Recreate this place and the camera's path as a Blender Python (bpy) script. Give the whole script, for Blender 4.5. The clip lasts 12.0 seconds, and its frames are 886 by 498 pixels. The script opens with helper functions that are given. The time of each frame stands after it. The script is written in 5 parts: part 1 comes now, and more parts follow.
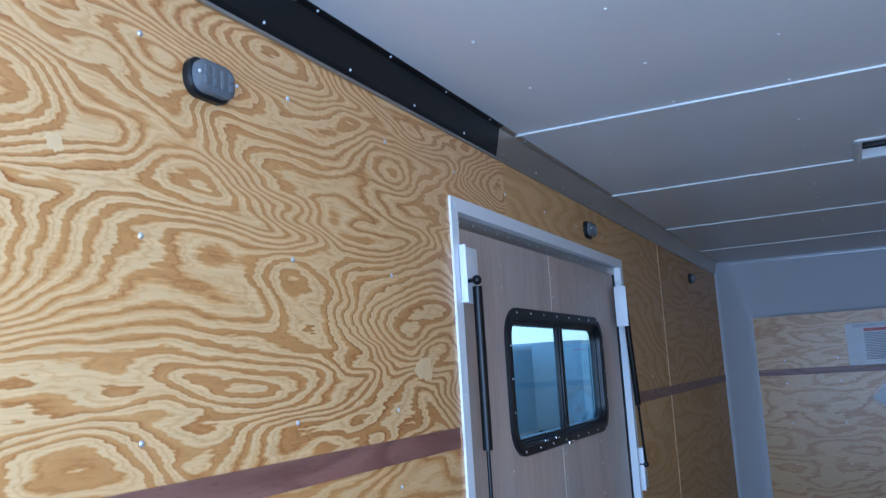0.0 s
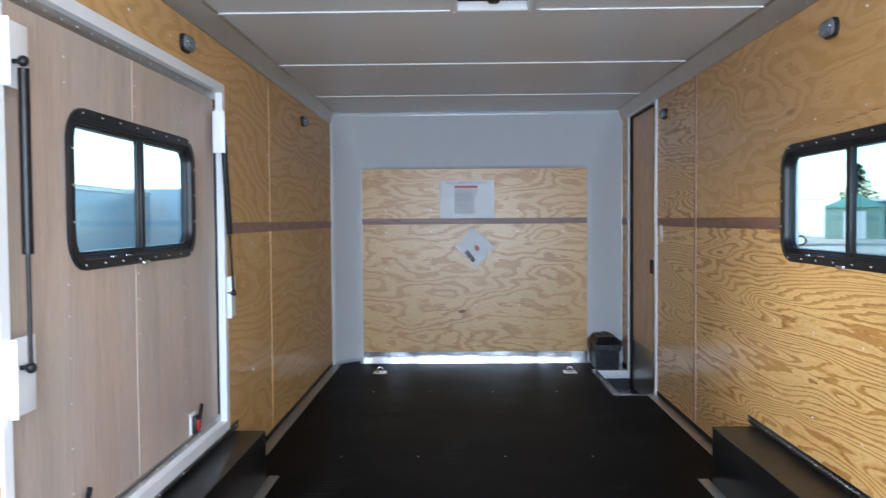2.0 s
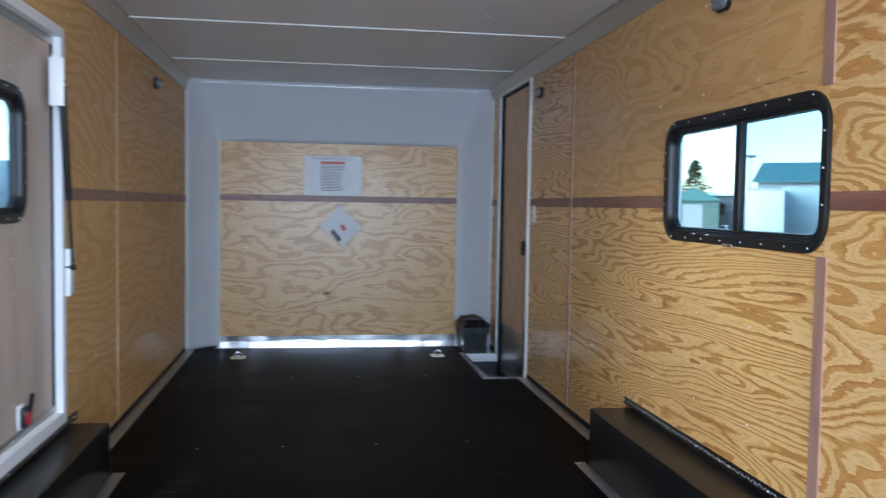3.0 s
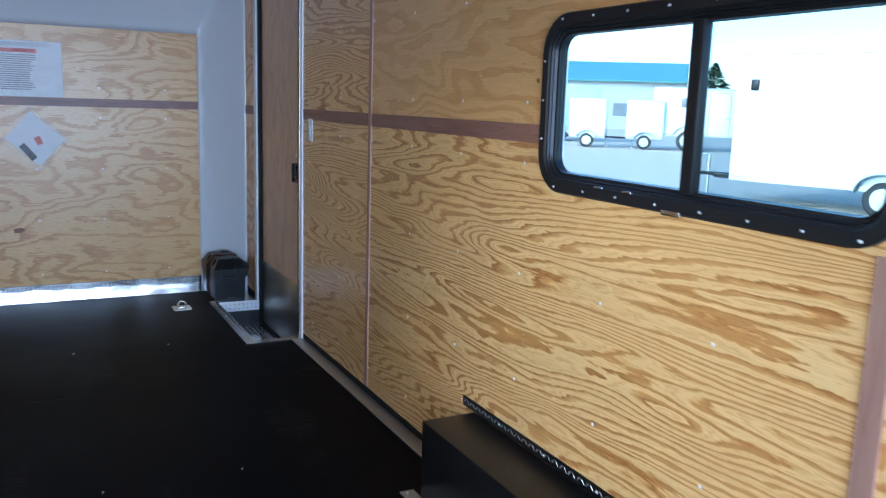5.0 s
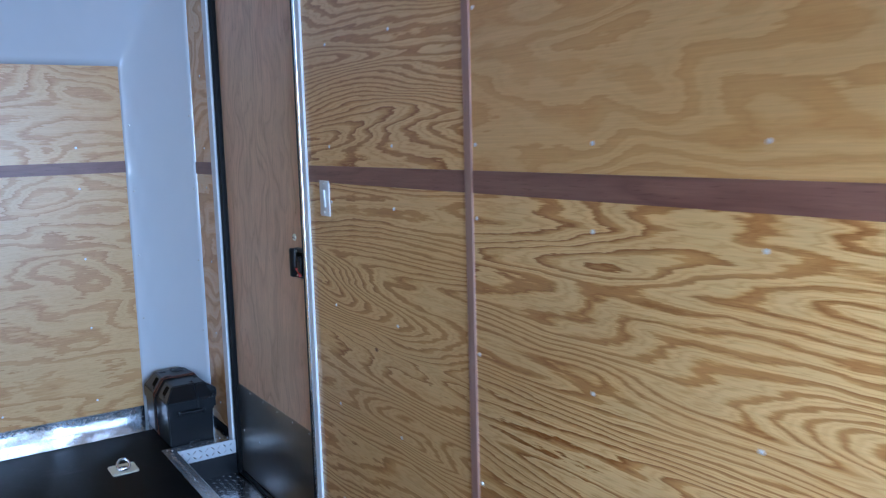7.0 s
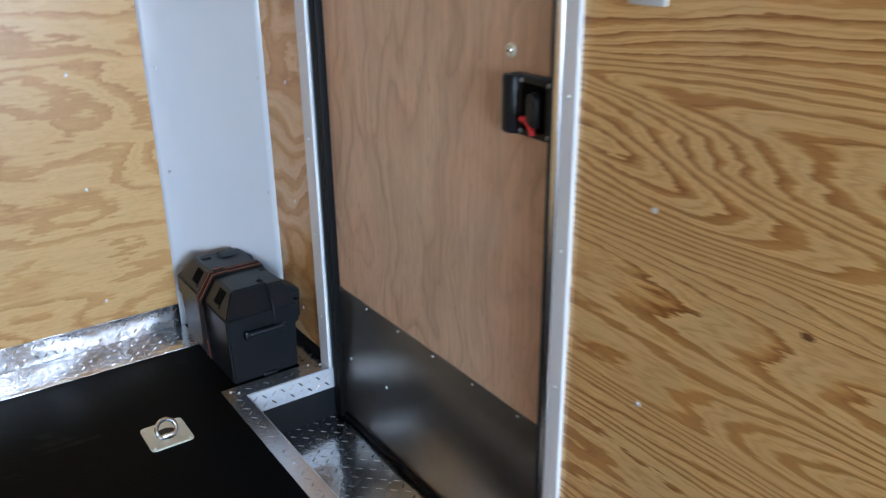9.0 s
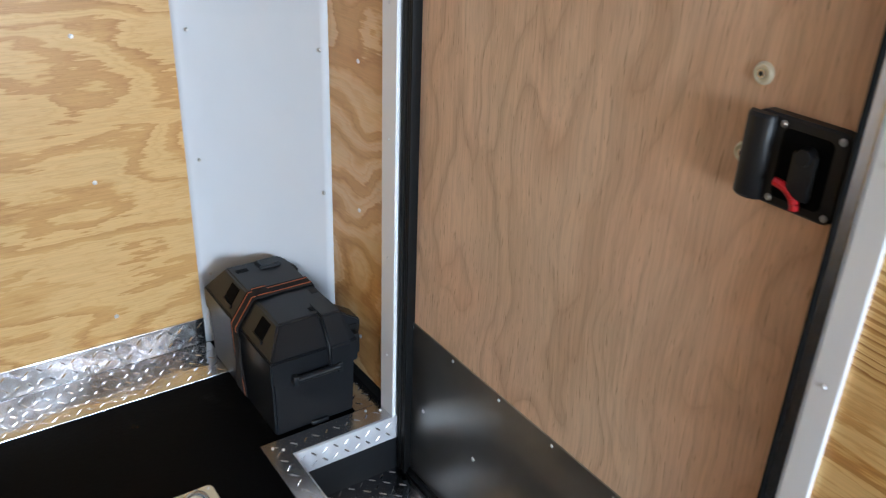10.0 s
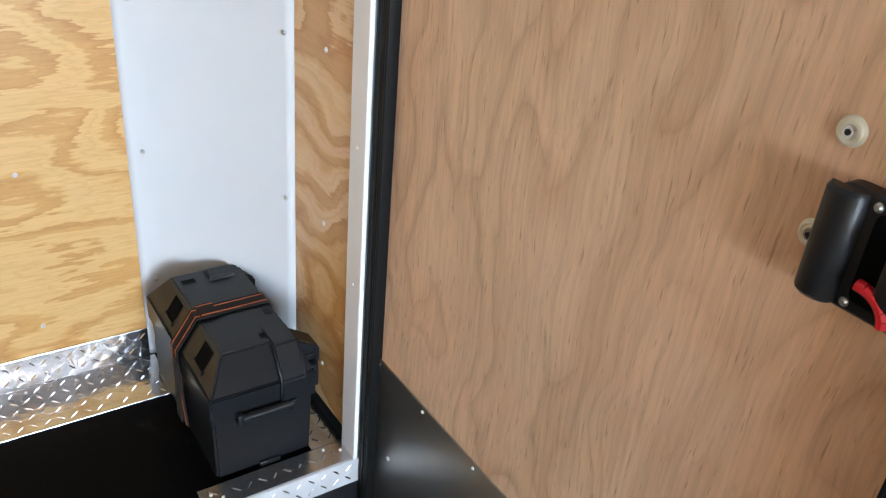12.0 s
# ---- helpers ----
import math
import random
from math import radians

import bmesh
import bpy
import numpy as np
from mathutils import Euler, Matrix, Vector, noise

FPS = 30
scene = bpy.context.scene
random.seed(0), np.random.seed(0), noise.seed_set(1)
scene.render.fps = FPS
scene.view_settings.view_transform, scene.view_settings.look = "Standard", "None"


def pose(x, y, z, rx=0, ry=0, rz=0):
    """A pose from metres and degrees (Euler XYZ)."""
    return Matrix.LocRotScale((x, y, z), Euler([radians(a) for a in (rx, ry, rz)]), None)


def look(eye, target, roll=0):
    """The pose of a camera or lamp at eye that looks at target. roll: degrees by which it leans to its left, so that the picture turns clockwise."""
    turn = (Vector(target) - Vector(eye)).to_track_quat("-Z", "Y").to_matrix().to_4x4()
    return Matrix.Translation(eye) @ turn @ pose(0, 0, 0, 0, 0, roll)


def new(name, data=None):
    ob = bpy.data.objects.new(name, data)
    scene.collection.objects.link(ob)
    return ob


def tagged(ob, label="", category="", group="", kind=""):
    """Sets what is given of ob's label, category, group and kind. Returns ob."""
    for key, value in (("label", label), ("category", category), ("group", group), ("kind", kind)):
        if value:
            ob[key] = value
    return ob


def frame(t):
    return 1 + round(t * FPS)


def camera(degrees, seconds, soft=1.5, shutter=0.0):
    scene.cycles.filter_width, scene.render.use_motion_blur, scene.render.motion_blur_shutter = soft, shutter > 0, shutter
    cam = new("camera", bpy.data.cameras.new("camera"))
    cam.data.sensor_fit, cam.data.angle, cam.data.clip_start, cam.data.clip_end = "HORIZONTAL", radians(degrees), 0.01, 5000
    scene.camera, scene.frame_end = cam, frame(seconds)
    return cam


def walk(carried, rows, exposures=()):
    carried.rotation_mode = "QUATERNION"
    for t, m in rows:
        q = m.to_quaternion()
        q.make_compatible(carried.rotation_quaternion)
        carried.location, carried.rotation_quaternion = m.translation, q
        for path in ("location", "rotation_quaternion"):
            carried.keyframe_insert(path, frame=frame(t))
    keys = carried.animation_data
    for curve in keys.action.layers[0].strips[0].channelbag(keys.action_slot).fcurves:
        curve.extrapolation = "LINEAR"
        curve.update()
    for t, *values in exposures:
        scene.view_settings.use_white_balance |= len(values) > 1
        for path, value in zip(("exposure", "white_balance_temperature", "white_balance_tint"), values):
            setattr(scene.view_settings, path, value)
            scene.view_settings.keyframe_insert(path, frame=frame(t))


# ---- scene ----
cam = camera(56.5, 12.0, soft=1.2, shutter=0.5)
METRES, EYE, TILT, LEAN, TURN = 6.0, 1.36, 0.0, 0.0, 25.9
ROWS = [
    (0.0, 0.0, 0.0, 0.0, 0.52, 8.62, 3.4),
    (0.5, -0.0017, 0.0008, -0.0065, -1.52, 6.41, 2.09),
    (1.0, 0.0063, 0.006, -0.013, -9.29, 2.33, 1.14),
    (1.5, 0.0198, 0.0085, -0.0188, -18.71, -0.13, 0.72),
    (2.0, 0.0281, 0.0094, -0.0223, -24.69, -2.05, 0.43),
    (2.5, 0.0329, 0.0205, -0.0242, -28.29, -2.78, 0.17),
    (3.0, 0.0361, 0.0524, -0.0321, -34.53, -2.99, -0.92),
    (3.5, 0.047, 0.085, -0.0333, -40.8, -4.36, -0.63),
    (5.5, 0.1826, 0.2943, -0.0088, -54.37, -10.58, -2.15),
    (6.0, 0.215, 0.353, -0.0078, -55.52, -6.74, -0.98),
    (6.5, 0.2501, 0.4098, -0.0082, -57.91, -6.78, -0.09),
    (8.5, 0.4117, 0.6362, -0.0235, -60.37, -16.46, 2.94),
    (9.0, 0.4431, 0.6903, -0.03, -60.73, -21.97, 0.61),
    (9.5, 0.4748, 0.7358, -0.027, -58.8, -25.02, -1.73),
    (10.0, 0.4985, 0.7678, -0.0282, -60.08, -26.59, -2.1),
    (10.5, 0.5192, 0.7871, -0.0288, -65.05, -26.59, -6.23),
    (11.0, 0.5382, 0.7882, -0.0276, -60.75, -26.63, -5.26),
    (11.5, 0.5429, 0.7874, -0.0286, -59.48, -28.17, -4.73),
    (12.0, 0.5428, 0.7865, -0.0301, -58.92, -29.26, -4.68),
]
walk(cam, [(t, pose(0, 0, EYE, TILT, LEAN, TURN) @ pose(METRES * x, METRES * y, METRES * z, 90 + pitch, roll, yaw)) for t, x, y, z, yaw, pitch, roll in ROWS],
     exposures=[(0.0, 1.27, 4420, 10), (1.0, 1.68, 4600, 10), (2.0, 2.36, 5650, 10), (2.5, 2.1, 5650, 10), (3.0, 2.08, 5400, 10), (3.5, 2.08, 4850, 10), (5.5, 2.38, 4900, 10), (6.0, 2.43, 4700, 10), (6.5, 2.6, 4400, 10), (8.5, 3.1, 5250, 10), (9.5, 3.41, 5600, 10), (11.0, 3.68, 6450, 10), (12.0, 3.87, 6150, 10)])

# ---- light ----
XL, XR, YF, YB, ZC = -0.955, 1.475, 7.26, -0.9, 2.13   # inner faces of the trailer box
GROUND = -0.56
world = bpy.data.worlds.new("sky")
scene.world = world
world.use_nodes = True
wn, wl = world.node_tree.nodes, world.node_tree.links
sky = wn.new("ShaderNodeTexSky")
sky.sky_type, sky.sun_disc = "NISHITA", False
sky.sun_elevation, sky.sun_rotation = radians(22), radians(-96.6)
sky.air_density, sky.dust_density, sky.ozone_density = 1.0, 0.8, 1.5
wl.new(sky.outputs["Color"], wn["Background"].inputs["Color"])
wn["Background"].inputs["Strength"].default_value = 0.15
sun = new("sun", bpy.data.lights.new("sun", "SUN"))
sun.data.energy, sun.data.angle, sun.data.color = 1.9, radians(40), (1.0, 0.98, 0.95)
sun.matrix_world = look((-26, -3, 10.5), (0, 0, 0))
# daylight through the open ramp door behind
rear = new("rear_daylight", bpy.data.lights.new("rear_daylight", "AREA"))
rear.data.shape, rear.data.size, rear.data.size_y = "RECTANGLE", 2.2, 1.9
rear.data.energy, rear.data.color = 42, (0.75, 0.87, 1.0)
rear.matrix_world = look((0.26, YB - 0.02, 1.10), (0.26, 3, -0.3))


# ---- materials ----
def material(name, rough=0.5, metal=0.0):
    m = bpy.data.materials.new(name)
    m.use_nodes = True
    b = m.node_tree.nodes["Principled BSDF"]
    b.inputs["Roughness"].default_value, b.inputs["Metallic"].default_value = rough, metal
    return m, m.node_tree.nodes, m.node_tree.links, b


def math_node(n, l, op, a, b=None, c=None):
    k = n.new("ShaderNodeMath")
    k.operation = op
    for i, v in enumerate((a, b, c)):
        if v is None:
            continue
        if isinstance(v, (int, float)):
            k.inputs[i].default_value = v
        else:
            l.new(v, k.inputs[i])
    return k.outputs[0]


def coords(n, l, scale, spread=0.0):
    """Object coordinates, scaled by axis, shifted at random from piece to piece."""
    tc = n.new("ShaderNodeTexCoord")
    mp = n.new("ShaderNodeMapping")
    mp.inputs["Scale"].default_value = scale
    out = tc.outputs["Object"]
    if spread:
        oi = n.new("ShaderNodeObjectInfo")
        add = n.new("ShaderNodeVectorMath")
        add.operation = "ADD"
        l.new(out, add.inputs[0])
        l.new(math_node(n, l, "MULTIPLY", oi.outputs["Random"], spread), add.inputs[1])
        out = add.outputs[0]
    l.new(out, mp.inputs["Vector"])
    return mp.outputs[0]


def noise_tex(n, l, vec, scale, detail=3.0, rough=0.5, distortion=0.0):
    k = n.new("ShaderNodeTexNoise")
    k.inputs["Scale"].default_value, k.inputs["Detail"].default_value = scale, detail
    k.inputs["Roughness"].default_value, k.inputs["Distortion"].default_value = rough, distortion
    l.new(vec, k.inputs["Vector"])
    return k.outputs["Fac"]


def ramp(n, l, fac, stops):
    k = n.new("ShaderNodeValToRGB")
    e = k.color_ramp.elements
    while len(e) < len(stops):
        e.new(0.5)
    for el, (p, c) in zip(e, stops):
        el.position, el.color = p, (*c, 1)
    l.new(fac, k.inputs["Fac"])
    return k.outputs["Color"]


def mix(n, l, fac, a, b, blend="MIX"):
    k = n.new("ShaderNodeMix")
    k.data_type, k.blend_type = "RGBA", blend
    for i, v in ((0, fac), (6, a), (7, b)):
        if isinstance(v, (int, float)):
            k.inputs[i].default_value = v
        elif isinstance(v, tuple):
            k.inputs[i].default_value = (*v, 1)
        else:
            l.new(v, k.inputs[i])
    return k.outputs[2]


def bump(n, l, b, height, strength=0.2, distance=0.002):
    k = n.new("ShaderNodeBump")
    k.inputs["Strength"].default_value, k.inputs["Distance"].default_value = strength, distance
    l.new(height, k.inputs["Height"])
    l.new(k.outputs["Normal"], b.inputs["Normal"])


def plywood(name, along, light, mid, dark, rings=20.0, stretch=3.0, rough=0.34, scale=1.5, drift=8.0, ragged=0.35, soft=0.0, coat=0.3, slim=0.40):
    """Rotary-cut pine veneer under varnish: ragged latewood bands of uneven width between pale earlywood."""
    m, n, l, b = material(name, rough)
    s = [1.0 if i == along else stretch for i in range(3)]
    v = coords(n, l, s, 41.0)
    flat = coords(n, l, (1, 1, 1), 41.0)
    sep = n.new("ShaderNodeSeparateXYZ")
    l.new(flat, sep.inputs[0])
    field = noise_tex(n, l, v, scale, 1.6, 0.42, 0.35)
    slow = noise_tex(n, l, v, scale * 0.32, 1.0, 0.5)
    lift = math_node(n, l, "MULTIPLY_ADD", slow, 1.1, field)
    wob = noise_tex(n, l, v, 7, 3, 0.55)
    tear = noise_tex(n, l, coords(n, l, [14.0 if i == along else 110.0 for i in range(3)], 41.0), 1.0, 3, 0.6)
    fine = noise_tex(n, l, coords(n, l, [5.0 if i == along else 320.0 for i in range(3)], 41.0), 1.0, 3, 0.7)
    phase = math_node(n, l, "MULTIPLY_ADD", lift, rings, math_node(n, l, "MULTIPLY_ADD", wob, 0.9, math_node(n, l, "MULTIPLY", sep.outputs["Z"], drift)))
    torn = math_node(n, l, "MULTIPLY_ADD", tear, ragged, math_node(n, l, "MULTIPLY_ADD", fine, 0.12, phase))
    saw = math_node(n, l, "FRACT", torn)
    width = noise_tex(n, l, v, scale * 1.1, 1.5, 0.5)
    bent = math_node(n, l, "MULTIPLY_ADD", math_node(n, l, "SUBTRACT", width, 0.5), 0.9, saw)
    band = ramp(n, l, bent, [(slim, (0, 0, 0)), (slim + 0.17, (0.75, 0.75, 0.75)), (0.5 * slim + 0.55, (1, 1, 1)), (0.90, (0.9, 0.9, 0.9)), (0.98, (0, 0, 0))])
    thin = math_node(n, l, "FRACT", math_node(n, l, "MULTIPLY", torn, 3.0))
    lines = ramp(n, l, thin, [(0.5, (0, 0, 0)), (0.8, (1, 1, 1)), (1.0, (0, 0, 0))])
    sepb = math_node(n, l, "MULTIPLY_ADD", lines, 0.34, math_node(n, l, "MULTIPLY", band, 0.80))
    depth = noise_tex(n, l, coords(n, l, [0.6 if i == along else 1.6 for i in range(3)], 29.0), 1.3, 3, 0.6)
    strong = ramp(n, l, depth, [(0.30, (0.68, 0.68, 0.68)), (0.60, (1, 1, 1))])
    fac = math_node(n, l, "MULTIPLY", sepb, math_node(n, l, "MULTIPLY", strong, 1.0 - 0.45 * soft))
    c = ramp(n, l, fac, [(0.0, light), (0.45, mid), (1.0, dark)])
    blot = noise_tex(n, l, v, 0.9, 3, 0.6)
    c = mix(n, l, math_node(n, l, "MULTIPLY", ramp(n, l, blot, [(0.42, (0, 0, 0)), (0.66, (1, 1, 1))]), 0.18), c, mid)
    oi = n.new("ShaderNodeObjectInfo")
    c = mix(n, l, math_node(n, l, "MULTIPLY", oi.outputs["Random"], 0.12), c, mid)
    tone = ramp(n, l, fine, [(0.28, (0.86, 0.83, 0.78)), (0.72, (1.06, 1.06, 1.05))])
    c = mix(n, l, 0.8, c, tone, "MULTIPLY")
    pit = ramp(n, l, tear, [(0.70, (0, 0, 0)), (0.78, (1, 1, 1))])
    c = mix(n, l, math_node(n, l, "MULTIPLY", pit, 0.35), c, tuple(x * 0.6 for x in dark))
    knot = n.new("ShaderNodeTexVoronoi")
    knot.inputs["Scale"].default_value = 0.8
    l.new(v, knot.inputs["Vector"])
    kmask = ramp(n, l, knot.outputs["Distance"], [(0.0, (1, 1, 1)), (0.018, (1, 1, 1)), (0.05, (0, 0, 0))])
    c = mix(n, l, math_node(n, l, "MULTIPLY", kmask, 0.55), c, tuple(x * 0.45 for x in dark))
    l.new(c, b.inputs["Base Color"])
    l.new(math_node(n, l, "MULTIPLY_ADD", fac, 0.10, rough - 0.04), b.inputs["Roughness"])
    b.inputs["Coat Weight"].default_value, b.inputs["Coat Roughness"].default_value = coat, 0.24
    b.inputs["Coat Tint"].default_value = (1.0, 0.95, 0.85, 1)
    ripple = noise_tex(n, l, coords(n, l, (1.0, 1.0, 1.0), 17.0), 3.2, 1, 0.4)
    rel = math_node(n, l, "MULTIPLY_ADD", ripple, 6.0, math_node(n, l, "MULTIPLY_ADD", fac, 0.35, fine))
    bump(n, l, b, rel, 0.22, 0.0012)
    l.new(n["Bump"].outputs["Normal"], b.inputs["Coat Normal"])
    return m


def luan(name, light, dark, rough=0.5, scale=1.0, figure=0.3, warp=0.03, along=2):
    """Thin tropical veneer with wandering grain and short pores, along one axis."""
    m, n, l, b = material(name, rough)

    def mapped(vec, k):
        mp = n.new("ShaderNodeMapping")
        mp.inputs["Scale"].default_value = [k[2] if i == along else k[0] for i in range(3)]
        l.new(vec, mp.inputs["Vector"])
        return mp.outputs[0]

    flat = coords(n, l, (1, 1, 1), 23.0)
    nz = n.new("ShaderNodeTexNoise")
    nz.inputs["Scale"].default_value, nz.inputs["Detail"].default_value = 3.2 * scale, 2.5
    l.new(mapped(flat, (1, 1, 0.8)), nz.inputs["Vector"])
    half, grow, add = n.new("ShaderNodeVectorMath"), n.new("ShaderNodeVectorMath"), n.new("ShaderNodeVectorMath")
    half.operation, grow.operation, add.operation = "SUBTRACT", "SCALE", "ADD"
    half.inputs[1].default_value = (0.5, 0.5, 0.5)
    grow.inputs["Scale"].default_value = warp
    l.new(nz.outputs["Color"], half.inputs[0])
    l.new(half.outputs[0], grow.inputs[0])
    l.new(flat, add.inputs[0])
    l.new(grow.outputs[0], add.inputs[1])
    v = add.outputs[0]
    gentle = n.new("ShaderNodeMix")
    gentle.data_type = "VECTOR"
    gentle.inputs[0].default_value = 0.22
    l.new(flat, gentle.inputs[4])
    l.new(v, gentle.inputs[5])
    g = gentle.outputs[1]
    field = noise_tex(n, l, mapped(v, (3.6, 3.6, 0.8)), 1.0, 2.4, 0.45)
    bands = math_node(n, l, "FRACT", math_node(n, l, "MULTIPLY_ADD", noise_tex(n, l, mapped(g, (150, 150, 9)), 1.0, 2, 0.6), 0.09, math_node(n, l, "MULTIPLY", field, 13.0)))
    where = ramp(n, l, noise_tex(n, l, mapped(v, (2.6, 2.6, 1.5)), 1.0, 2, 0.5), [(0.38, (0.35, 0.35, 0.35)), (0.58, (1, 1, 1))])
    streak = noise_tex(n, l, mapped(g, (150, 150, 5)), 1.0, 4, 0.7)
    wide = noise_tex(n, l, mapped(v, (7, 7, 0.9)), 1.0, 4, 0.6)
    tint = noise_tex(n, l, mapped(v, (2.2, 2.2, 1.4)), 1.0, 3, 0.55)
    pores = noise_tex(n, l, mapped(g, (260, 260, 26)), 1.0, 2, 0.5)
    vein = (dark[0] * 0.74, dark[1] * 0.62, dark[2] * 0.54)
    c = ramp(n, l, wide, [(0.3, dark), (0.62, light)])
    c = mix(n, l, math_node(n, l, "MULTIPLY", where, figure), c, ramp(n, l, bands, [(0.0, vein), (0.03, tuple((x + y) / 2 for x, y in zip(vein, dark))), (0.14, dark), (0.4, light), (0.80, light), (0.95, dark), (1.0, vein)]))
    c = mix(n, l, 0.55, c, ramp(n, l, tint, [(0.36, (1.06, 0.95, 0.90)), (0.5, (1, 1, 1)), (0.64, (0.93, 1.0, 1.0))]), "MULTIPLY")
    c = mix(n, l, 0.62, c, ramp(n, l, streak, [(0.30, (0.74, 0.71, 0.68)), (0.6, (1.06, 1.06, 1.06))]), "MULTIPLY")
    c = mix(n, l, 1.0, c, ramp(n, l, pores, [(0.63, (1, 1, 1)), (0.73, (0.70, 0.64, 0.58))]), "MULTIPLY")
    l.new(c, b.inputs["Base Color"])
    bump(n, l, b, streak, 0.25, 0.0008)
    return m


def plain(name, colour, rough=0.5, metal=0.0, vary=0.12, grain=30.0, relief=0.05, coat=0.0, wave=0.0, deep=0.002):
    m, n, l, b = material(name, rough, metal)
    v = coords(n, l, (1, 1, 1), 7.0)
    big, small = noise_tex(n, l, v, 2.3, 3, 0.6), noise_tex(n, l, v, grain, 3, 0.6)
    both = math_node(n, l, "ADD", math_node(n, l, "MULTIPLY", big, 0.6), math_node(n, l, "MULTIPLY", small, 0.4))
    lo, hi = tuple(max(0, c * (1 - vary)) for c in colour), tuple(min(1, c * (1 + vary)) for c in colour)
    l.new(ramp(n, l, both, [(0.3, lo), (0.7, hi)]), b.inputs["Base Color"])
    l.new(math_node(n, l, "MULTIPLY_ADD", both, rough * 0.5, rough * 0.75), b.inputs["Roughness"])
    b.inputs["Coat Weight"].default_value = coat
    h = small
    if wave:
        h = math_node(n, l, "MULTIPLY_ADD", noise_tex(n, l, v, 5.0, 1, 0.4), wave, small)
    bump(n, l, b, h, relief, deep)
    return m


PLY_LEFT = plywood("varnished_plywood_swirled", 1, (0.82, 0.575, 0.275), (0.67, 0.37, 0.12), (0.37, 0.135, 0.027), 24.0, 3.3, scale=1.75, drift=6.0, ragged=0.7)
PLY_RIGHT = plywood("varnished_plywood_streaked", 1, (0.82, 0.565, 0.25), (0.63, 0.34, 0.105), (0.31, 0.11, 0.019), 19.0, 9.0, scale=0.72, drift=32.0, ragged=0.5, coat=0.42, slim=0.50)
PLY_BLOTCHED = plywood("varnished_plywood_blotched", 1, (0.82, 0.57, 0.27), (0.69, 0.39, 0.13), (0.46, 0.18, 0.036), 12.0, 3.2, scale=1.6, drift=5.0, ragged=0.65)
PLY_CLOUDED = plywood("varnished_plywood_clouded", 1, (0.71, 0.455, 0.185), (0.63, 0.365, 0.125), (0.50, 0.24, 0.065), 10.0, 3.4, scale=1.4, drift=5.0, ragged=0.5, soft=0.6)
PLY_SOFT = plywood("varnished_plywood_soft", 1, (0.69, 0.445, 0.18), (0.60, 0.35, 0.12), (0.48, 0.24, 0.07), 10.0, 4.0, rough=0.5, scale=0.9, drift=10.0, soft=0.7, coat=0.04)
PLY_PALE = plywood("varnished_plywood_pale", 1, (0.86, 0.62, 0.32), (0.76, 0.45, 0.17), (0.54, 0.25, 0.065), 8.0, 1.6, scale=2.2, drift=4.0, ragged=0.3)
PLY_FRONT = plywood("pale_plywood", 0, (0.67, 0.44, 0.195), (0.575, 0.335, 0.12), (0.38, 0.165, 0.042), 8.0, 2.8, scale=1.9, drift=7.0, ragged=0.9, soft=0.35, coat=0.1, slim=0.46)
LUAN_GREY = luan("grey_luan", (0.60, 0.50, 0.425), (0.48, 0.39, 0.325), 0.40, 1.0, 0.10)
LUAN_BROWN = luan("brown_luan", (0.82, 0.575, 0.39), (0.64, 0.425, 0.275), 0.46, 1.0, 0.48, 0.30)
MAHOGANY = luan("mahogany_strip", (0.30, 0.15, 0.11), (0.17, 0.075, 0.055), 0.4, 1.0, 0.5, 0.05, 1)
MAHOGANY_ACROSS = luan("mahogany_strip_across", (0.27, 0.135, 0.10), (0.16, 0.07, 0.052), 0.4, 1.0, 0.5, 0.05, 0)
SEAM_STRIP = luan("seam_strip", (0.42, 0.25, 0.19), (0.33, 0.185, 0.135), 0.4)
WHITE_VINYL = plain("white_ceiling_vinyl", (0.74, 0.74, 0.74), 0.35, 0, 0.03, 60, 0.03)
WHITE_GLOSS = plain("white_gloss_panel", (0.63, 0.65, 0.68), 0.14, 0, 0.02, 12, 0.10, wave=3.0)
WHITE_TRIM = plain("white_painted_metal", (0.85, 0.86, 0.87), 0.42, 0, 0.02, 12, 0.004)
WHITE_PLASTIC = plain("white_plastic", (0.76, 0.76, 0.74), 0.35, 0, 0.03, 50, 0.02)
RUBBER_FLOOR = plain("black_floor_coating", (0.0021, 0.0022, 0.0027), 0.5, 0, 0.4, 90, 0.25)
RUBBER_FLOOR.node_tree.nodes["Principled BSDF"].inputs["Specular IOR Level"].default_value = 0.04


def add_scuffs(m, colour, amount):
    """Greyish drag marks and dust patches over a dark floor."""
    n, l = m.node_tree.nodes, m.node_tree.links
    b = n["Principled BSDF"]
    base = b.inputs["Base Color"].links[0].from_socket
    patch = noise_tex(n, l, coords(n, l, (1.0, 0.6, 1.0)), 1.7, 6, 0.62, 0.8)
    scratch = noise_tex(n, l, coords(n, l, (2.0, 45.0, 1.0)), 1.0, 4, 0.7, 0.4)
    mask = math_node(n, l, "MULTIPLY", ramp(n, l, patch, [(0.56, (0, 0, 0)), (0.72, (1, 1, 1))]), ramp(n, l, scratch, [(0.42, (0, 0, 0)), (0.7, (1, 1, 1))]))
    l.new(mix(n, l, math_node(n, l, "MULTIPLY", mask, amount), base, colour), b.inputs["Base Color"])


